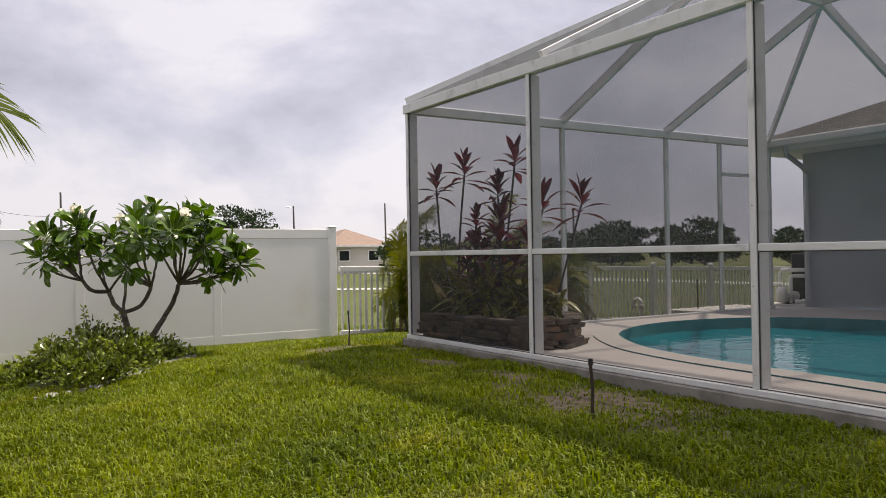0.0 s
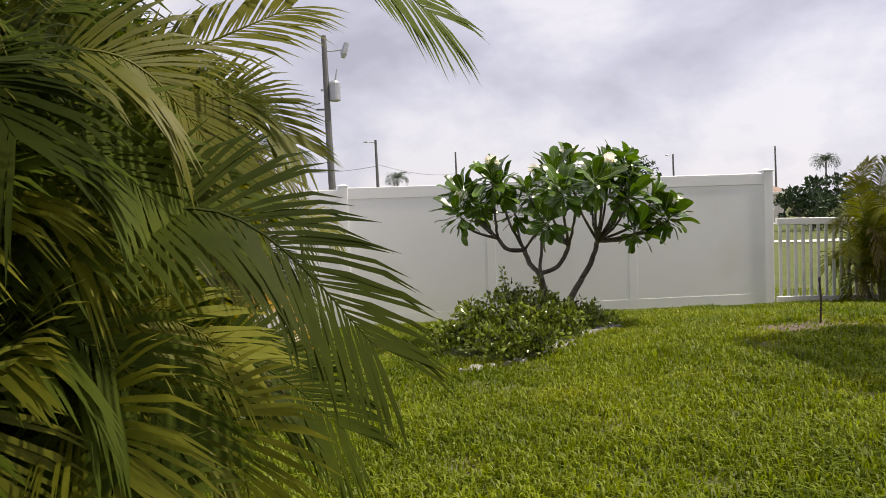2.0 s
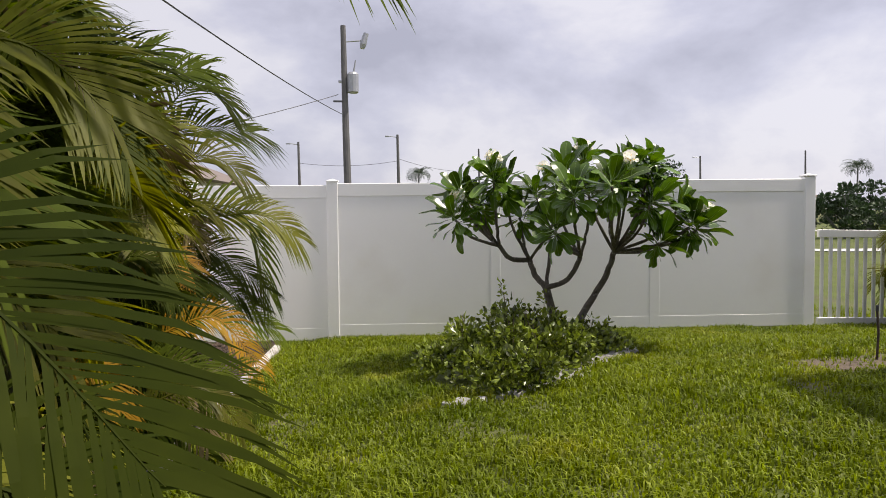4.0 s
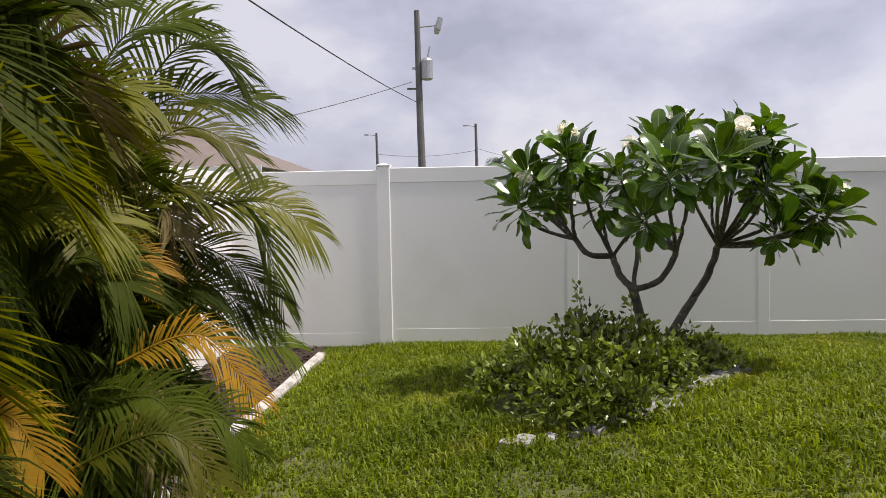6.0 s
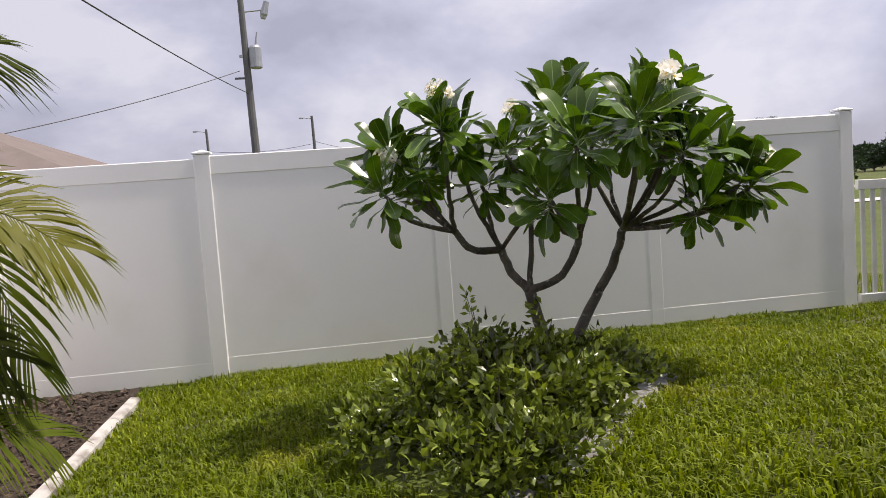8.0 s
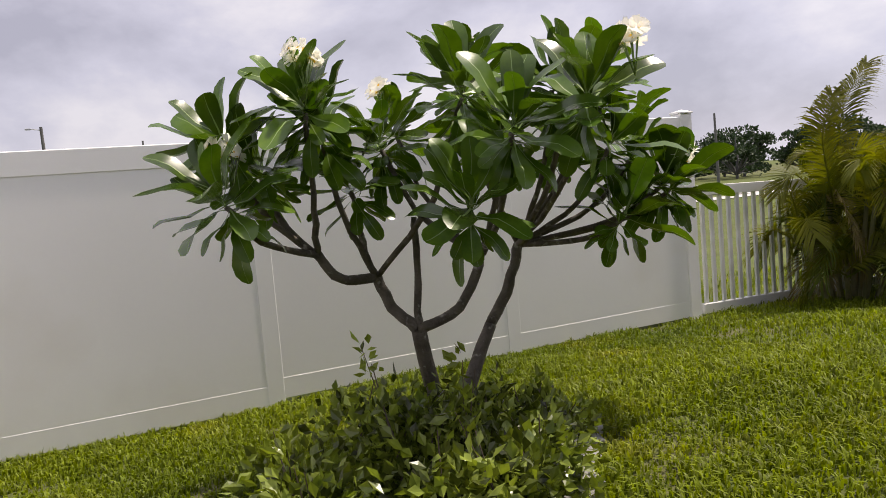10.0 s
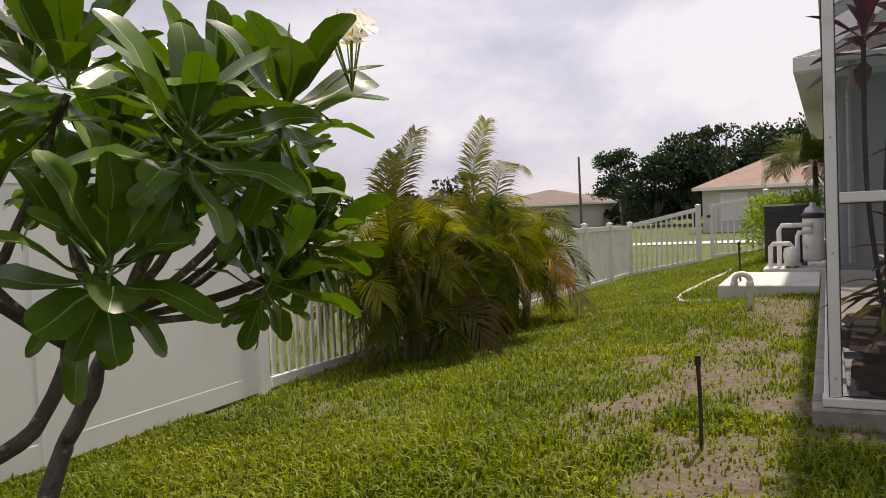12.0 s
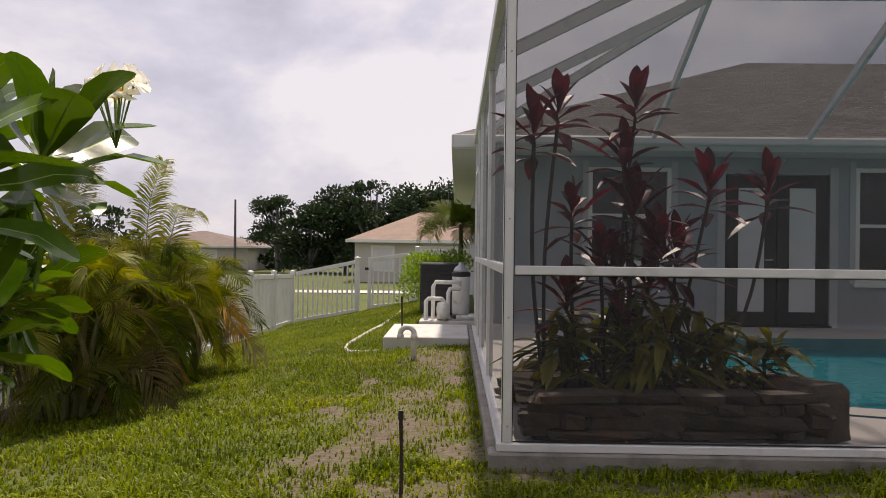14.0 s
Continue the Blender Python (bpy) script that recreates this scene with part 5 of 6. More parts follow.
STONES = []
for k in range(6):
    bm = bmesh.new()
    bmesh.ops.create_cube(bm, size=1)
    bmesh.ops.bevel(bm, geom=list(bm.edges), offset=0.10, segments=1, affect="EDGES")
    for v in bm.verts:
        v.co += Vector((rg.uniform(-1, 1), rg.uniform(-1, 1), rg.uniform(-1, 1))) * 0.07
    me = bpy.data.meshes.new("ledge_stone")
    bm.to_mesh(me)
    bm.free()
    me.materials.append(LEDGE)
    STONES.append(me)
z = DECK_Z
row = 0
while z < DECK_Z + 0.27:
    h = rg.uniform(0.04, 0.085)
    s = rg.uniform(0, 0.1)
    while s < acc[-1] - 0.1:
        w = rg.choice((0.14, 0.2, 0.3, 0.42, 0.55)) * rg.uniform(0.85, 1.15)
        p, t = along(min(s + w / 2, acc[-1]))
        m = Matrix.Translation((p.x, p.y, z + h / 2)) @ Matrix.Rotation(math.atan2(t.y, t.x) + rg.uniform(-0.09, 0.09), 4, "Z") @ Matrix.Rotation(rg.uniform(-0.07, 0.07), 4, "X") @ Matrix.Rotation(rg.uniform(-0.03, 0.03), 4, "Y") @ Matrix.Diagonal((w * 1.02, rg.uniform(0.13, 0.25), h * rg.uniform(0.85, 1.12), 1))
        piece("stone", STONES[rg.randrange(6)], m, planter)
        s += w + 0.004
    z += h
m = Matrix.Translation((6.30, 6.80, DECK_Z + 0.15)) @ Matrix.Rotation(0.3, 4, "Z") @ Matrix.Diagonal((0.42, 0.26, 0.32, 1))
piece("stone", STONES[2], m, planter)
bm = bmesh.new()
bm.faces.new([bm.verts.new((p.x, p.y, DECK_Z + 0.22)) for p in PL])
part("soil", bm, MULCH, planter)


def lance(bm, base, d, length, width, droop, seed):
    """A lance-shaped leaf blade with a keel."""
    d = Vector(d).normalized()
    sd = d.cross(Vector((0, 0, 1)))
    sd = sd.normalized() if sd.length > 0.05 else Vector((1, 0, 0))
    up = sd.cross(d)
    rows = []
    for t, w in ((0, 0.15), (0.2, 0.45), (0.45, 1.0), (0.7, 0.85), (0.88, 0.45), (1.0, 0.02)):
        c = Vector(base) + d * length * t + Vector((0, 0, -droop * length * t * t))
        rows.append([bm.verts.new(c - sd * width * w / 2 + up * width * w * 0.18), bm.verts.new(c), bm.verts.new(c + sd * width * w / 2 + up * width * w * 0.18)])
    for a, b in zip(rows, rows[1:]):
        bm.faces.new((a[0], a[1], b[1], b[0]))
        bm.faces.new((a[1], a[2], b[2], b[1]))


def cordyline(x, y, heads, seed, label):
    rg = random.Random(seed)
    c = thing("cordyline", label, "plant", (x, y, DECK_Z + 0.22), "cordylines in the planter")
    for hx, hy, hz, leaves, size in heads:
        top = Vector((hx, hy, hz - 0.05))
        base = Vector((x, y, DECK_Z + 0.2))
        mid = base.lerp(top, 0.5) + Vector((rg.uniform(-0.06, 0.06), rg.uniform(-0.06, 0.06), 0))
        part("cane", tube(curve_points([base, mid, top], 5), 0.012, 6), CORD_STEM, c)
        bm = bmesh.new()
        for k in range(leaves + 5):
            az = k * 2.4 + rg.uniform(-0.3, 0.3)
            el = radians(82 - 100 * k / (leaves + 5) + rg.uniform(-8, 8))
            lance(bm, top + Vector((0, 0, 0.10 - 0.14 * k / leaves)), (math.cos(az) * math.cos(el), math.sin(az) * math.cos(el), math.sin(el)), size * rg.uniform(0.75, 1.15), 0.082, 0.25, k)
        part("leaf_head", bm, CORD, c, "dark red strap leaves")


cordyline(6.42, 8.28, [(6.20, 8.38, 2.12, 10, 0.30), (6.47, 8.21, 2.28, 11, 0.32)], 1, "tall dark red cordyline with bare canes")
cordyline(6.55, 7.75, [(6.78, 7.68, 2.36, 12, 0.33), (6.62, 7.78, 2.02, 12, 0.30), (6.6, 7.72, 1.68, 14, 0.38), (6.5, 7.6, 1.45, 14, 0.38)], 2, "tall dark red cordyline with stacked leaf heads")
cordyline(6.70, 7.50, [(6.78, 7.21, 1.84, 10, 0.33), (6.75, 7.42, 1.40, 13, 0.34)], 3, "dark red cordyline with drooping leaves")
cordyline(6.80, 7.15, [(6.92, 6.78, 1.86, 10, 0.32)], 4, "slim red cordyline leaning over the pool")
cordyline(6.50, 7.9, [(6.5, 7.85, 1.28, 14, 0.36), (6.7, 7.6, 1.22, 14, 0.36), (6.45, 8.15, 1.15, 12, 0.3)], 6, "short leafy red cordyline filling the planter")
cordyline(6.45, 8.05, [(6.55, 8.11, 1.70, 10, 0.22), (6.45, 7.95, 1.38, 13, 0.34)], 5, "short red cordyline with narrow leaves")


def croton(x, y, r, h, leaves, seed, label):
    rg = random.Random(seed)
    z = DECK_Z + 0.22
    c = thing("croton", label, "plant", (x, y, z), "low plants in the planter")
    bm = bmesh.new()
    add_tube(bm, [(x, y, z - 0.03), (x, y, z + h * 0.6)], [0.014, 0.008], 6)
    part("stem", bm, CORD_STEM, c)
    bm = bmesh.new()
    for k in range(leaves):
        az, el = rg.uniform(0, 6.283), radians(rg.uniform(-15, 75))
        b = Vector((x, y, z + h * rg.uniform(0.15, 0.75))) + Vector((rg.uniform(-1, 1), rg.uniform(-1, 1), 0)) * r * 0.35
        lance(bm, b, (math.cos(az) * math.cos(el), math.sin(az) * math.cos(el), math.sin(el)), r * rg.uniform(0.6, 1.15), 0.07, 0.4, k)
    part("foliage", bm, CROTON, c, "green and yellow blades")


croton(6.45, 8.15, 0.36, 0.45, 75, 31, "low croton with green and yellow leaves")
croton(6.45, 7.70, 0.42, 0.55, 95, 32, "bushy dark croton with yellow-edged leaves")
croton(6.55, 7.30, 0.40, 0.48, 85, 33, "dark green croton with drooping leaves")
croton(6.60, 6.92, 0.30, 0.36, 50, 34, "small yellow-green croton at the planter's end")
croton(6.85, 7.8, 0.36, 0.5, 70, 35, "green croton behind the cordylines")

# ---------------------------------------------------------------- pool equipment in the side yard
slab = tagged(part("equipment_pad", box(11.40, 13.14, 8.64, 9.70, 0.10, 0.385, 0.01), PAD), "pale concrete pad beside the enclosure", "concrete pad", kind="structure")
pad2 = tagged(part("equipment_pad", box(13.35, 14.95, 8.45, 9.35, 0.18, 0.41, 0.01), PAD), "small concrete pad under the pool equipment", "concrete pad", kind="structure")
flt = thing("pool_filter", "tall white cylindrical pool filter with a dark clamp lid", "pool filter", (13.95, 8.73, 0.41))
part("tank", tube([(13.95, 8.73, z) for z in (0.45, 0.50, 1.05, 1.08)], [0.12, 0.138, 0.138, 0.128], 24), PVC, flt, "white ribbed tank", True)
part("lid", tube([(13.95, 8.73, z) for z in (1.12, 1.17, 1.21, 1.23, 1.28)], [0.132, 0.112, 0.08, 0.045, 0.035], 24), GREYMETAL, flt, "grey domed lid", True)
part("clamp", tube([(13.95, 8.73, z) for z in (1.06, 1.075, 1.115, 1.13)], [0.140, 0.152, 0.152, 0.140], 24), BLACK, flt, "black clamp ring")
part("base", tube([(13.95, 8.73, z) for z in (0.41, 0.46)], [0.16, 0.145], 20), BLACK, flt)
pump = thing("pool_pump", "weathered white pool pump with a strainer basket", "pool pump", (13.7, 9.05, 0.41))
part("motor", tube([(13.5, 9.0, 0.53), (13.55, 9.0, 0.53), (13.8, 9.0, 0.53), (13.85, 9.0, 0.53)], [0.06, 0.085, 0.085, 0.05], 16), PVC, pump, "", True)
part("strainer", tube([(13.42, 9.0, z) for z in (0.44, 0.60, 0.68, 0.70)], [0.085, 0.095, 0.08, 0.03], 16), PVC, pump, "", True)
part("foot", box(13.5, 13.8, 8.93, 9.07, 0.41, 0.45), BLACK, pump)
pipes = thing("pvc_pipework", "bent white plastic pipes between pump and filter", "pipe", (13.6, 8.9, 0.41))
for pts in (((13.42, 9.25, 0.42), (13.42, 9.25, 0.74), (13.42, 8.98, 0.74), (13.42, 8.98, 0.42)), ((13.6, 9.15, 0.42), (13.6, 9.15, 0.98), (13.6, 8.85, 0.98), (13.75, 8.75, 0.98)),
            ((13.55, 8.92, 0.42), (13.55, 8.92, 0.88), (13.7, 8.75, 0.88)), ((13.42, 8.62, 0.48), (13.42, 8.45, 0.48), (13.5, 8.44, 0.7)), ((13.5, 8.8, 0.46), (13.5, 8.55, 0.46), (13.5, 8.5, 0.42))):
    q = []
    for a, b in zip(pts, pts[1:]):
        a, b = Vector(a), Vector(b)
        q += [a.lerp(b, 0.12), a.lerp(b, 0.88)]
    part("pipe", tube([pts[0]] + q + [pts[-1]], 0.032, 12), PVC, pipes, "", True)
heater = thing("pool_heater", "square black pool heater with louvred sides", "pool heater", (14.55, 9.1, 0.41))
part("case", box(14.25, 14.95, 8.78, 9.38, 0.45, 1.26, 0.02), BLACK, heater)
for k in range(11):
    part("louvre", box(14.235, 14.249, 8.82, 9.34, 0.53 + k * 0.062, 0.565 + k * 0.062, 0.002), BLACK, heater)
part("foot", box(14.3, 14.9, 8.85, 9.3, 0.41, 0.45), BLACK, heater)
pipe = thing("vent_pipe", "white plastic pipe bent over into a hook by the enclosure", "pipe", (10.35, 9.26, height(10.35, 9.26)))
arc = [(10.35, 9.26, 0.15), (10.35, 9.26, 0.53)] + [(10.35, 9.335 - 0.075 * math.cos(a), 0.54 + 0.07 * math.sin(a)) for a in np.linspace(0.2, math.pi - 0.2, 8)] + [(10.35, 9.41, 0.52), (10.35, 9.41, 0.49)]
part("pipe", tube(arc, 0.030, 14), PVC, pipe, "", True)
part("collar", tube([(10.35, 9.41, 0.475), (10.35, 9.41, 0.535)], 0.038, 14), PVC, pipe, "", True)
part("collar", tube([(10.35, 9.26, 0.47), (10.35, 9.26, 0.54)], 0.038, 14), PVC, pipe, "", True)
for x, y, h, r in ((5.40, 9.05, 0.40, 0.009), (5.0, 4.6, 0.38, 0.011), (11.9, 9.5, 0.62, 0.012)):
    z = height(x, y)
    s = thing("garden_stake", "thin rusty metal stake standing in the grass", "stake", (x, y, z), "stakes in the lawn")
    part("rod", tube([(x, y, z - 0.05), (x + 0.01, y, z + h * 0.5), (x, y + 0.005, z + h - 0.04)], r, 8), RUST, s)
    part("cap", tube([(x, y + 0.005, z + h - 0.04), (x, y + 0.005, z + h)], [r * 1.5, r * 1.3], 8), BLACK, s)
edge_curve = curve_points([(11.3, 9.75, 0), (11.5, 10.1, 0), (12.2, 10.25, 0), (13.4, 10.2, 0), (15.0, 10.0, 0), (17.5, 9.9, 0)], 6)
bm = bmesh.new()
add_tube(bm, [(p.x, p.y, height(p.x, p.y)) for p in edge_curve], 0.032, 8)
tagged(part("bed_edging", bm, CURB, smooth=True), "curved pale concrete edging of the side bed", "edging")
hedge = thing("hedge_bush", "bright lime-green hedge bush behind the heater", "shrub", (16.3, 9.45, 0.2))
part("stem", tube([(16.3, 9.45, 0.1), (16.3, 9.45, 0.9)], [0.03, 0.015], 6), TWIG, hedge)
leaf_cloud("foliage", [((16.3 + dx, 9.45 + dy, 0.75), (0.4, 0.32, 0.55)) for dx, dy in ((-0.4, 0.1), (0, 0.0), (0.5, -0.2), (0.2, -0.5), (0.8, 0.0))] +
           [((16.0 + dx, 9.2 + dy, 1.15), (0.35, 0.35, 0.28)) for dx, dy in ((0.1, 0.2), (0.4, -0.2), (0.7, -0.4))], 2600, 0.085, HEDGE, hedge, 41)
# ---------------------------------------------------------------- what lies beyond the fences
FAR_FRONDS = [frond_mesh("frond", FARLEAF, 1.5, b, 60 + k, 26) for k, b in enumerate((1.6, 2.1, 2.6))]


def small_palm(x, y, h, seed, size, label, meshes=FRONDS, crown=16):
    rg = random.Random(seed)
    z = height(x, y)
    p = thing("palm_tree", label, "palm", (x, y, z))
    lean = rg.uniform(-0.05, 0.05) * h
    part("trunk", tube([(x, y, z - 0.1), (x + lean * 0.4, y, z + h * 0.5), (x + lean, y, z + h)], [0.10 * size, 0.08 * size, 0.07 * size], 8), POLE, p)
    for k in range(crown):
        s = size * rg.uniform(0.85, 1.1)
        m = Matrix.Translation((x + lean, y, z + h)) @ Matrix.Rotation(k * 2.4, 4, "Z") @ Matrix.Rotation(radians(8 + 55 * k / crown), 4, "Y") @ Matrix.Diagonal((s, s, s, 1))
        piece("frond", meshes[rg.randrange(len(meshes))], m, p)


small_palm(17.0, 8.72, 1.5, 61, 0.62, "small feathery palm beside the house wall", crown=20)
small_palm(4.6, 110.0, 6.4, 62, 1.35, "distant palm with a ragged round crown", FAR_FRONDS, 22)
small_palm(85.0, 140.0, 9.0, 63, 2.0, "distant wind-blown palm behind the houses", FAR_FRONDS, 22)


def tree(x, y, h, w, seed, label, leaves=1400, size=0.5, trunk=0.3, open_=0.0):
    """A tapered trunk with limbs and an uneven crown of leaf clumps with gaps."""
    rg = random.Random(seed)
    z = height(x, y)
    t = thing("tree", label, "tree", (x, y, z))
    bm = bmesh.new()
    add_tube(bm, [(x, y, z - 0.2), (x + 0.1, y, z + h * 0.35), (x, y, z + h * 0.8)], [h * 0.03, h * 0.022, h * 0.008], 8)
    blobs = []
    for k in range(int(14 + w * 2.4)):
        a, r = rg.uniform(0, 6.283), math.sqrt(rg.random()) * w * 0.42
        q = Vector((x + r * math.cos(a), y + r * math.sin(a), z + h * (trunk + (0.92 - trunk) * rg.random() * (1 - 0.45 * (r / (w * 0.5)) ** 2))))
        add_tube(bm, [(x, y, z + h * trunk * rg.uniform(0.6, 1.0)), tuple(q)], [h * 0.012, h * 0.004], 5)
        b = h * rg.uniform(0.08, 0.17) * (1 - open_ * 0.4)
        blobs.append((tuple(q), (b * rg.uniform(1.0, 1.7), b * rg.uniform(1.0, 1.7), b * 0.8)))
    part("trunk", bm, POLE, t)
    leaf_cloud("crown", blobs, leaves, size, FARLEAF, t, seed, 0.6)


tree(62, 22.7, 6.6, 3.6, 71, "open dark tree with a thin grey trunk", 5000, 0.22, 0.35, 0.7)
for k, (y, h, w) in enumerate(((19.8, 6.0, 4.2), (17.4, 7.0, 6.0), (14.8, 7.4, 7.0), (12.0, 7.3, 7.0), (8.8, 6.9, 6.5), (5.6, 6.4, 6.0))):
    tree(60 + k % 2 * 2.5, y, h, w, 80 + k, "broad dark evergreen tree behind the neighbouring house", 9000, 0.30, 0.08)
for k in range(15):
    rr = random.Random(200 + k)
    tree(66 + rr.uniform(-5, 8) + (k > 8) * 4, 37 + k * 4.2 + rr.uniform(-1, 1), rr.uniform(3.4, 5.6), rr.uniform(5.5, 8), 100 + k, "dark tree in the far row along the road", 2400, 0.38, 0.1)
tree(21.1, 62, 6.1, 5.4, 131, "distant round dark green tree above the fence", 6000, 0.26, 0.3)
tree(27, 46, 3.0, 3.5, 132, "low dark shrub tree beyond the picket fence", 1500, 0.3, 0.05)
tree(31, 50, 3.3, 4.0, 133, "low dark shrub tree beyond the picket fence", 1500, 0.3, 0.05)
tree(36, 54, 3.2, 4.0, 134, "low dark shrub tree beyond the picket fence", 1500, 0.3, 0.05)
for k, (x, y, h) in enumerate(((84, 21, 3.6), (86, 26, 3.2), (82, 30, 3.0), (70, 23.4, 2.2))):
    tree(x, y, h, 7.5, 140 + k, "low dark bush in the far row along the road", 2200, 0.4, 0.03)
tree(11.5, 120, 6.2, 5, 135, "distant dark tree tops over the fence", 900, 0.6, 0.1)


def hip_house(name, x0, x1, y0, y1, z0, zw, zr, over, roof_mat, wall_mat, label, bays):
    h = thing(name, label, "house", ((x0 + x1) / 2, (y0 + y1) / 2, z0))
    part("wall", box(x0, x1, y0, y1, z0, zw, 0), wall_mat, h)
    a, b, c, d = x0 - over, x1 + over, y0 - over, y1 + over
    r = min(b - a, d - c) / 2
    bm = bmesh.new()
    if (b - a) > (d - c):
        ridge = ((a + r, (c + d) / 2, zr), (b - r, (c + d) / 2, zr))
        idx = ((0, 1, 5, 4), (1, 2, 5), (2, 3, 4, 5), (3, 0, 4))
    else:
        ridge = (((a + b) / 2, c + r, zr), ((a + b) / 2, d - r, zr))
        idx = ((0, 1, 4), (1, 2, 5, 4), (2, 3, 5), (3, 0, 4, 5))
    v = [bm.verts.new(p) for p in ((a, c, zw), (b, c, zw), (b, d, zw), (a, d, zw), *ridge)]
    for f in idx:
        bm.faces.new([v[i] for i in f])
    bm.faces.new([v[i] for i in (3, 2, 1, 0)])
    part("roof", bm, roof_mat, h)
    part("fascia", box(a - 0.03, a, c, d, zw - 0.15, zw + 0.03), WHITE, h)
    part("fascia", box(a, b, c - 0.03, c, zw - 0.15, zw + 0.03), WHITE, h)
    for bx, by, w, zb, zt in bays:
        wd = part("window", box(x0 - 0.04, x0 + 0.02, by, by + w, zb, zt, 0.01) if bx is None else box(bx, bx + w, y0 - 0.04, y0 + 0.02, zb, zt, 0.01), WHITE, h, "white window frame")
        part("pane", box(x0 - 0.06, x0 - 0.041, by + 0.12, by + w - 0.12, zb + 0.12, zt - 0.12, 0) if bx is None else box(bx + 0.12, bx + w - 0.12, y0 - 0.06, y0 - 0.041, zb + 0.12, zt - 0.12, 0),
             BLIND if bx is None else GLASSDARK, wd)


hip_house("neighbour_house", 44.6, 51.4, 0.0, 14.4, -0.6, 2.05, 3.75, 0.45, TANROOF, CREAM, "low cream house with a tan hipped shingle roof", [(None, 12.2, 1.3, 0.3, 1.75), (None, 8.4, 2.4, 0.3, 1.75)])
hip_house("neighbour_house", -14.0, -4.2, 26.0, 36.0, -0.4, 2.45, 4.7, 0.5, BROWNROOF, CREAM, "neighbouring house with a grey-brown hipped roof", [(-9.0, None, 1.4, 0.9, 2.0)])
hip_house("neighbour_house", 30.4, 36.4, 66.0, 73.0, -0.5, 2.3, 3.9, 0.5, TANROOF, CREAM, "distant house with a brown hipped roof", [(31.2, None, 1.2, 0.8, 1.9), (34.2, None, 1.2, 0.8, 1.9)])
hip_house("neighbour_house", 64.0, 74.0, 25.5, 36.0, -0.5, 1.7, 3.0, 0.5, REDROOF, CREAM, "distant low house with a weathered brown roof", [(None, 28.0, 1.6, 0.3, 1.4)])

# pale pavement strips across the open land
for name, x0, x1, y0, y1 in (("pavement", 33.0, 35.0, -40, 90), ("pavement", -40, 32.9, 33.0, 35.0)):
    bm = bmesh.new()
    nx, ny = (2, 60) if x1 - x0 < 5 else (60, 2)
    vv = [[bm.verts.new((x0 + (x1 - x0) * i / nx, y0 + (y1 - y0) * j / ny, height(x0 + (x1 - x0) * i / nx, y0 + (y1 - y0) * j / ny) + 0.03)) for i in range(nx + 1)] for j in range(ny + 1)]
    for j in range(ny):
        for i in range(nx):
            bm.faces.new((vv[j][i], vv[j][i + 1], vv[j + 1][i + 1], vv[j + 1][i]))
    tagged(part(name, bm, PAVE), "pale concrete pavement strip across open grass", "pavement", kind="structure")


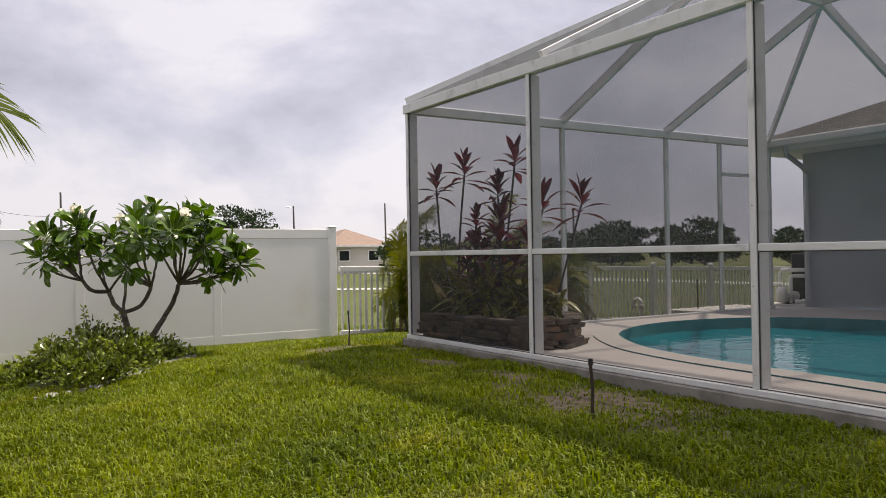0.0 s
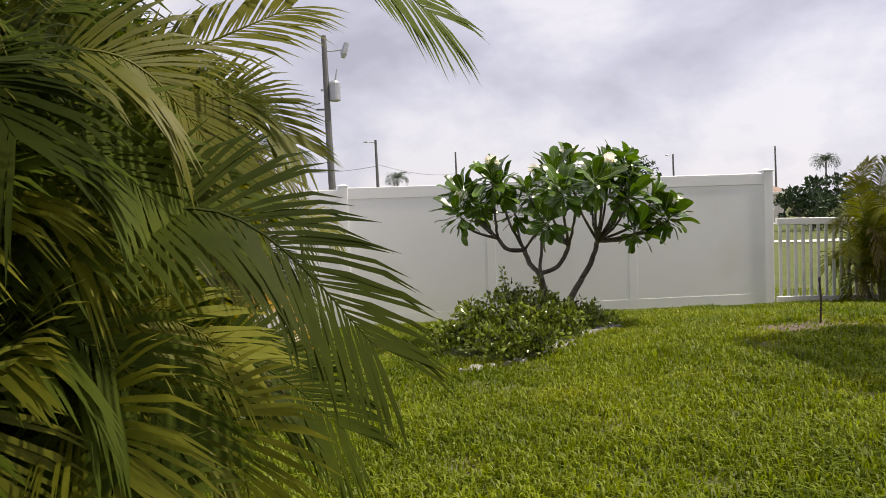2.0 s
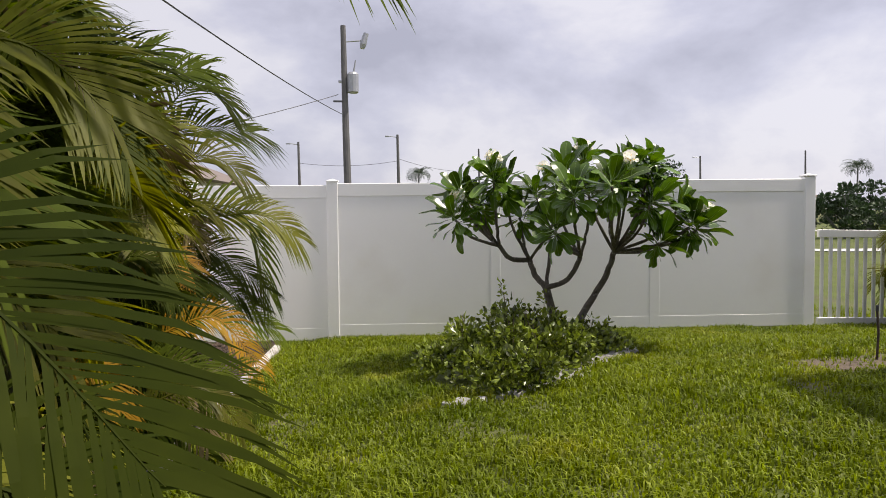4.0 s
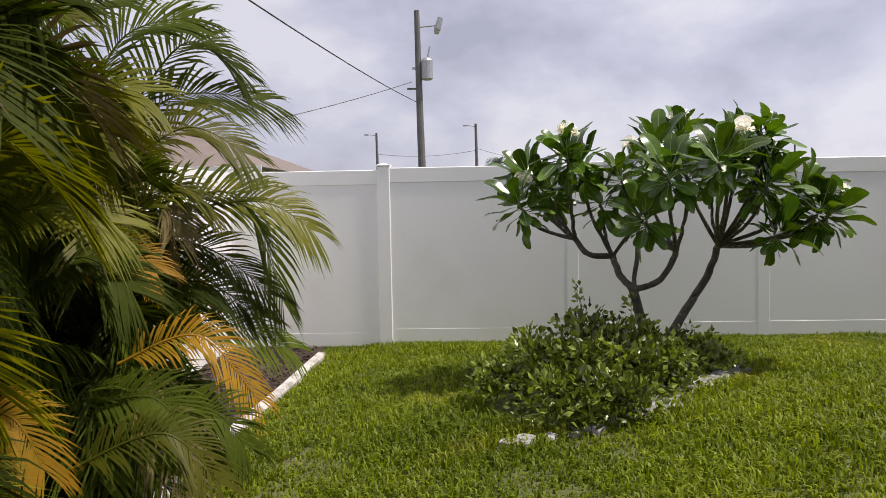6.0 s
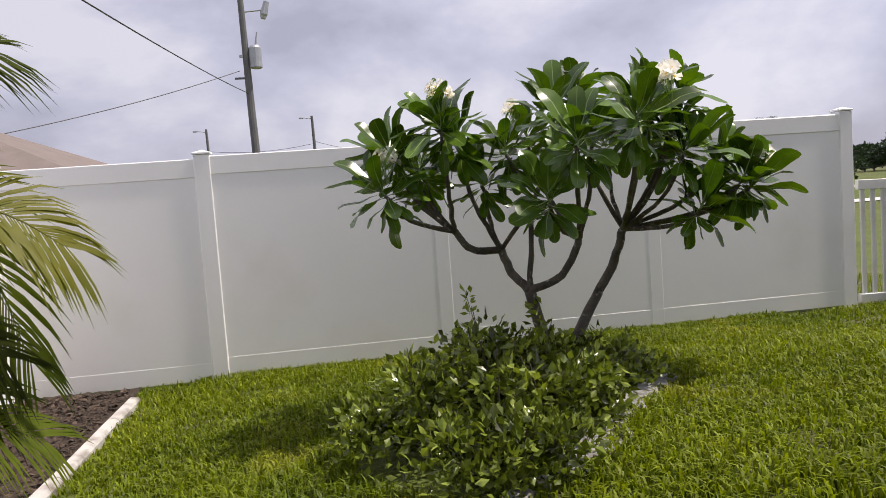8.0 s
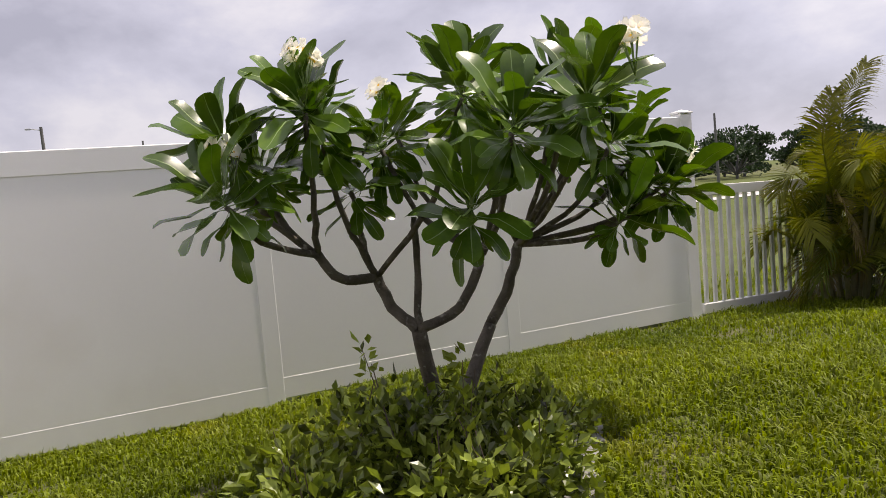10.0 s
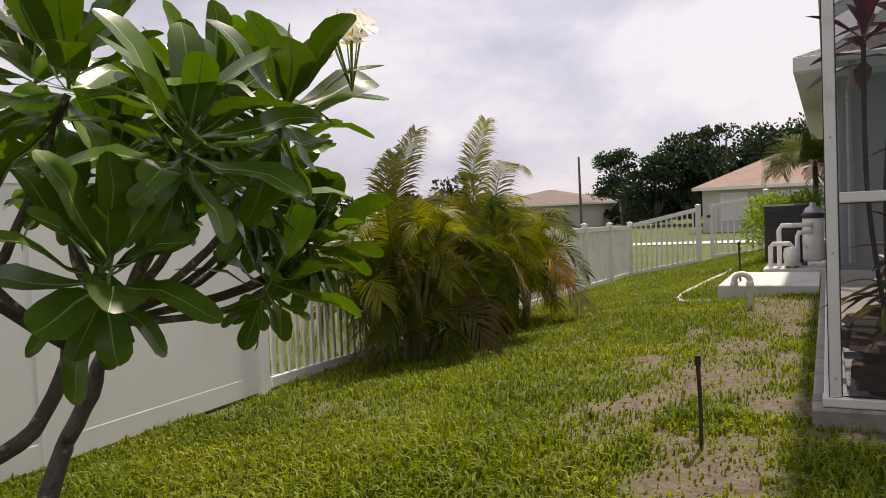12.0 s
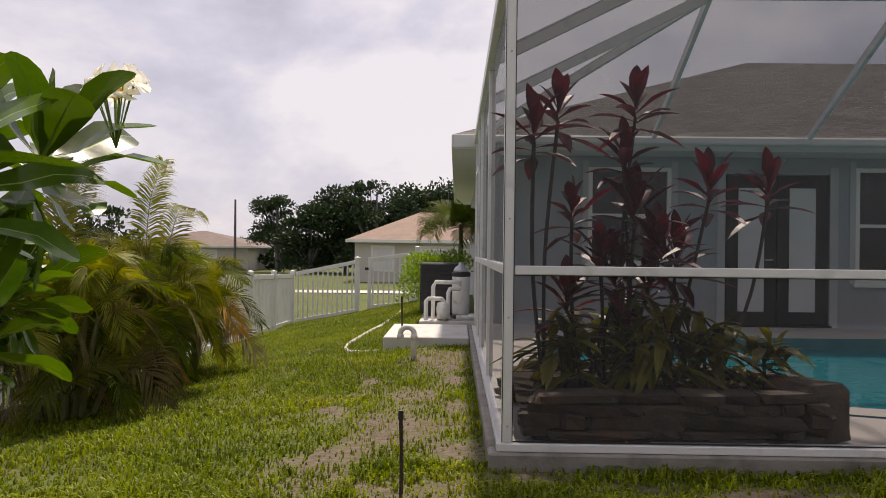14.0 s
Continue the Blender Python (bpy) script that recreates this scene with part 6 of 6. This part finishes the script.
def utility_pole(x, y, h, r, label, transformer=False, lamp=False, arm=True):
    z = height(x, y)
    p = thing("utility_pole", label, "utility pole", (x, y, z), "utility poles")
    lean = 0.012 * h
    part("pole", tube([(x + lean, y, z - 0.5), (x, y, z + h * 0.5), (x - lean * 0.6, y, z + h)], [r * 1.2, r, r * 0.75], 10), POLE, p)
    tx = x - lean * 0.5
    if lamp:
        part("lamp_arm", tube([(tx, y, z + h - 0.75), (tx + 0.9, y, z + h - 0.68)], 0.03, 6), GREYMETAL, p)
        part("lamp", tube([(tx + 0.85, y, z + h - 1.05), (tx + 0.9, y, z + h - 0.85), (tx + 1.05, y, z + h - 0.35)], [0.10, 0.16, 0.12], 10), GREYMETAL, p, "grey street lamp head")
    if transformer:
        part("transformer", tube([(tx + 0.42, y - 0.1, z + h - 3.1), (tx + 0.42, y - 0.1, z + h - 3.05), (tx + 0.42, y - 0.1, z + h - 2.25), (tx + 0.42, y - 0.1, z + h - 2.15)], [0.2, 0.26, 0.26, 0.18], 14), GREYMETAL, p, "grey can-shaped transformer")
        part("bushing", tube([(tx + 0.45, y - 0.1, z + h - 2.15), (tx + 0.55, y - 0.1, z + h - 1.6)], [0.05, 0.03], 6), GREYMETAL, p)
        part("bracket", box(tx - 0.25, tx + 0.2, y - 0.05, y + 0.05, z + h - 2.6, z + h - 2.5), GREYMETAL, p)
        part("cross_piece", box(tx - 0.5, tx + 0.1, y - 0.04, y + 0.04, z + h - 3.5, z + h - 3.42), POLE, p)
    elif arm:
        part("lamp_arm", tube([(tx, y, z + h - 0.3), (tx - 0.9, y, z + h - 0.15)], 0.04, 6), GREYMETAL, p)
        part("lamp", box(tx - 1.3, tx - 0.85, y - 0.1, y + 0.1, z + h - 0.25, z + h - 0.1, 0.03), GREYMETAL, p)


utility_pole(-0.45, 40, 10.1, 0.16, "leaning grey utility pole with transformer and lamp", True, True)
utility_pole(2.05, 86, 9.6, 0.17, "distant grey lamp pole")
utility_pole(-8.3, 86, 8.9, 0.15, "distant grey utility pole")
utility_pole(14.3, 121, 11.0, 0.17, "distant grey utility pole", arm=False)
utility_pole(82.8, 154, 13.2, 0.2, "distant grey utility pole", arm=False)
utility_pole(52.0, 130, 10.5, 0.18, "distant grey utility pole")
utility_pole(62.0, 26.0, 5.6, 0.10, "distant thin grey pole beside trees", arm=False)
utility_pole(40.0, 44.0, 4.8, 0.09, "distant thin grey pole on open land", arm=False)


def cable(a, b, sag, label, r=0.012):
    a, b = Vector(a), Vector(b)
    pts = [a.lerp(b, k / 24) + Vector((0, 0, -sag * 4 * (k / 24) * (1 - k / 24))) for k in range(25)]
    tagged(part("overhead_cable", tube(pts, r, 5), WIRE), label, "cable", "overhead cables")


cable((-0.5, 40, 5.9), (-3.4, -8.0, 4.9), 0.5, "black service cable sagging from the utility pole", 0.016)
cable((-0.8, 40, 6.85), (-10.0, 30.2, 3.35), 0.25, "thin service cable from the pole to the neighbouring roof", 0.016)
cable((2.05, 86, 7.0), (14.3, 121, 7.6), 0.6, "thin distant cable between utility poles", 0.02)
cable((-8.3, 86, 6.6), (2.05, 86, 6.8), 0.4, "thin distant cable between utility poles", 0.02)

# ---------------------------------------------------------------- grass
lawn("lawn_grass", 0.3, CAGE_X, -2.0, 1.2, 1300, 4, "green lawn beside the pool enclosure")
lawn("lawn_grass", 0.0, CAGE_X, 1.2, FENCE_Y - 0.03, 4300, 1, "thick green lawn with yellow-green patches")
lawn("lawn_grass", CAGE_X, 19.6, CAGE_Y + 0.1, FENCE_Y - 0.03, 1900, 2, "thin lawn with bare sandy patches in the side yard", 0.8)
lawn("lawn_grass", 6.0, 19.6, FENCE_Y + 0.03, 14.5, 350, 3, "rough grass beyond the picket fence", 1.3)
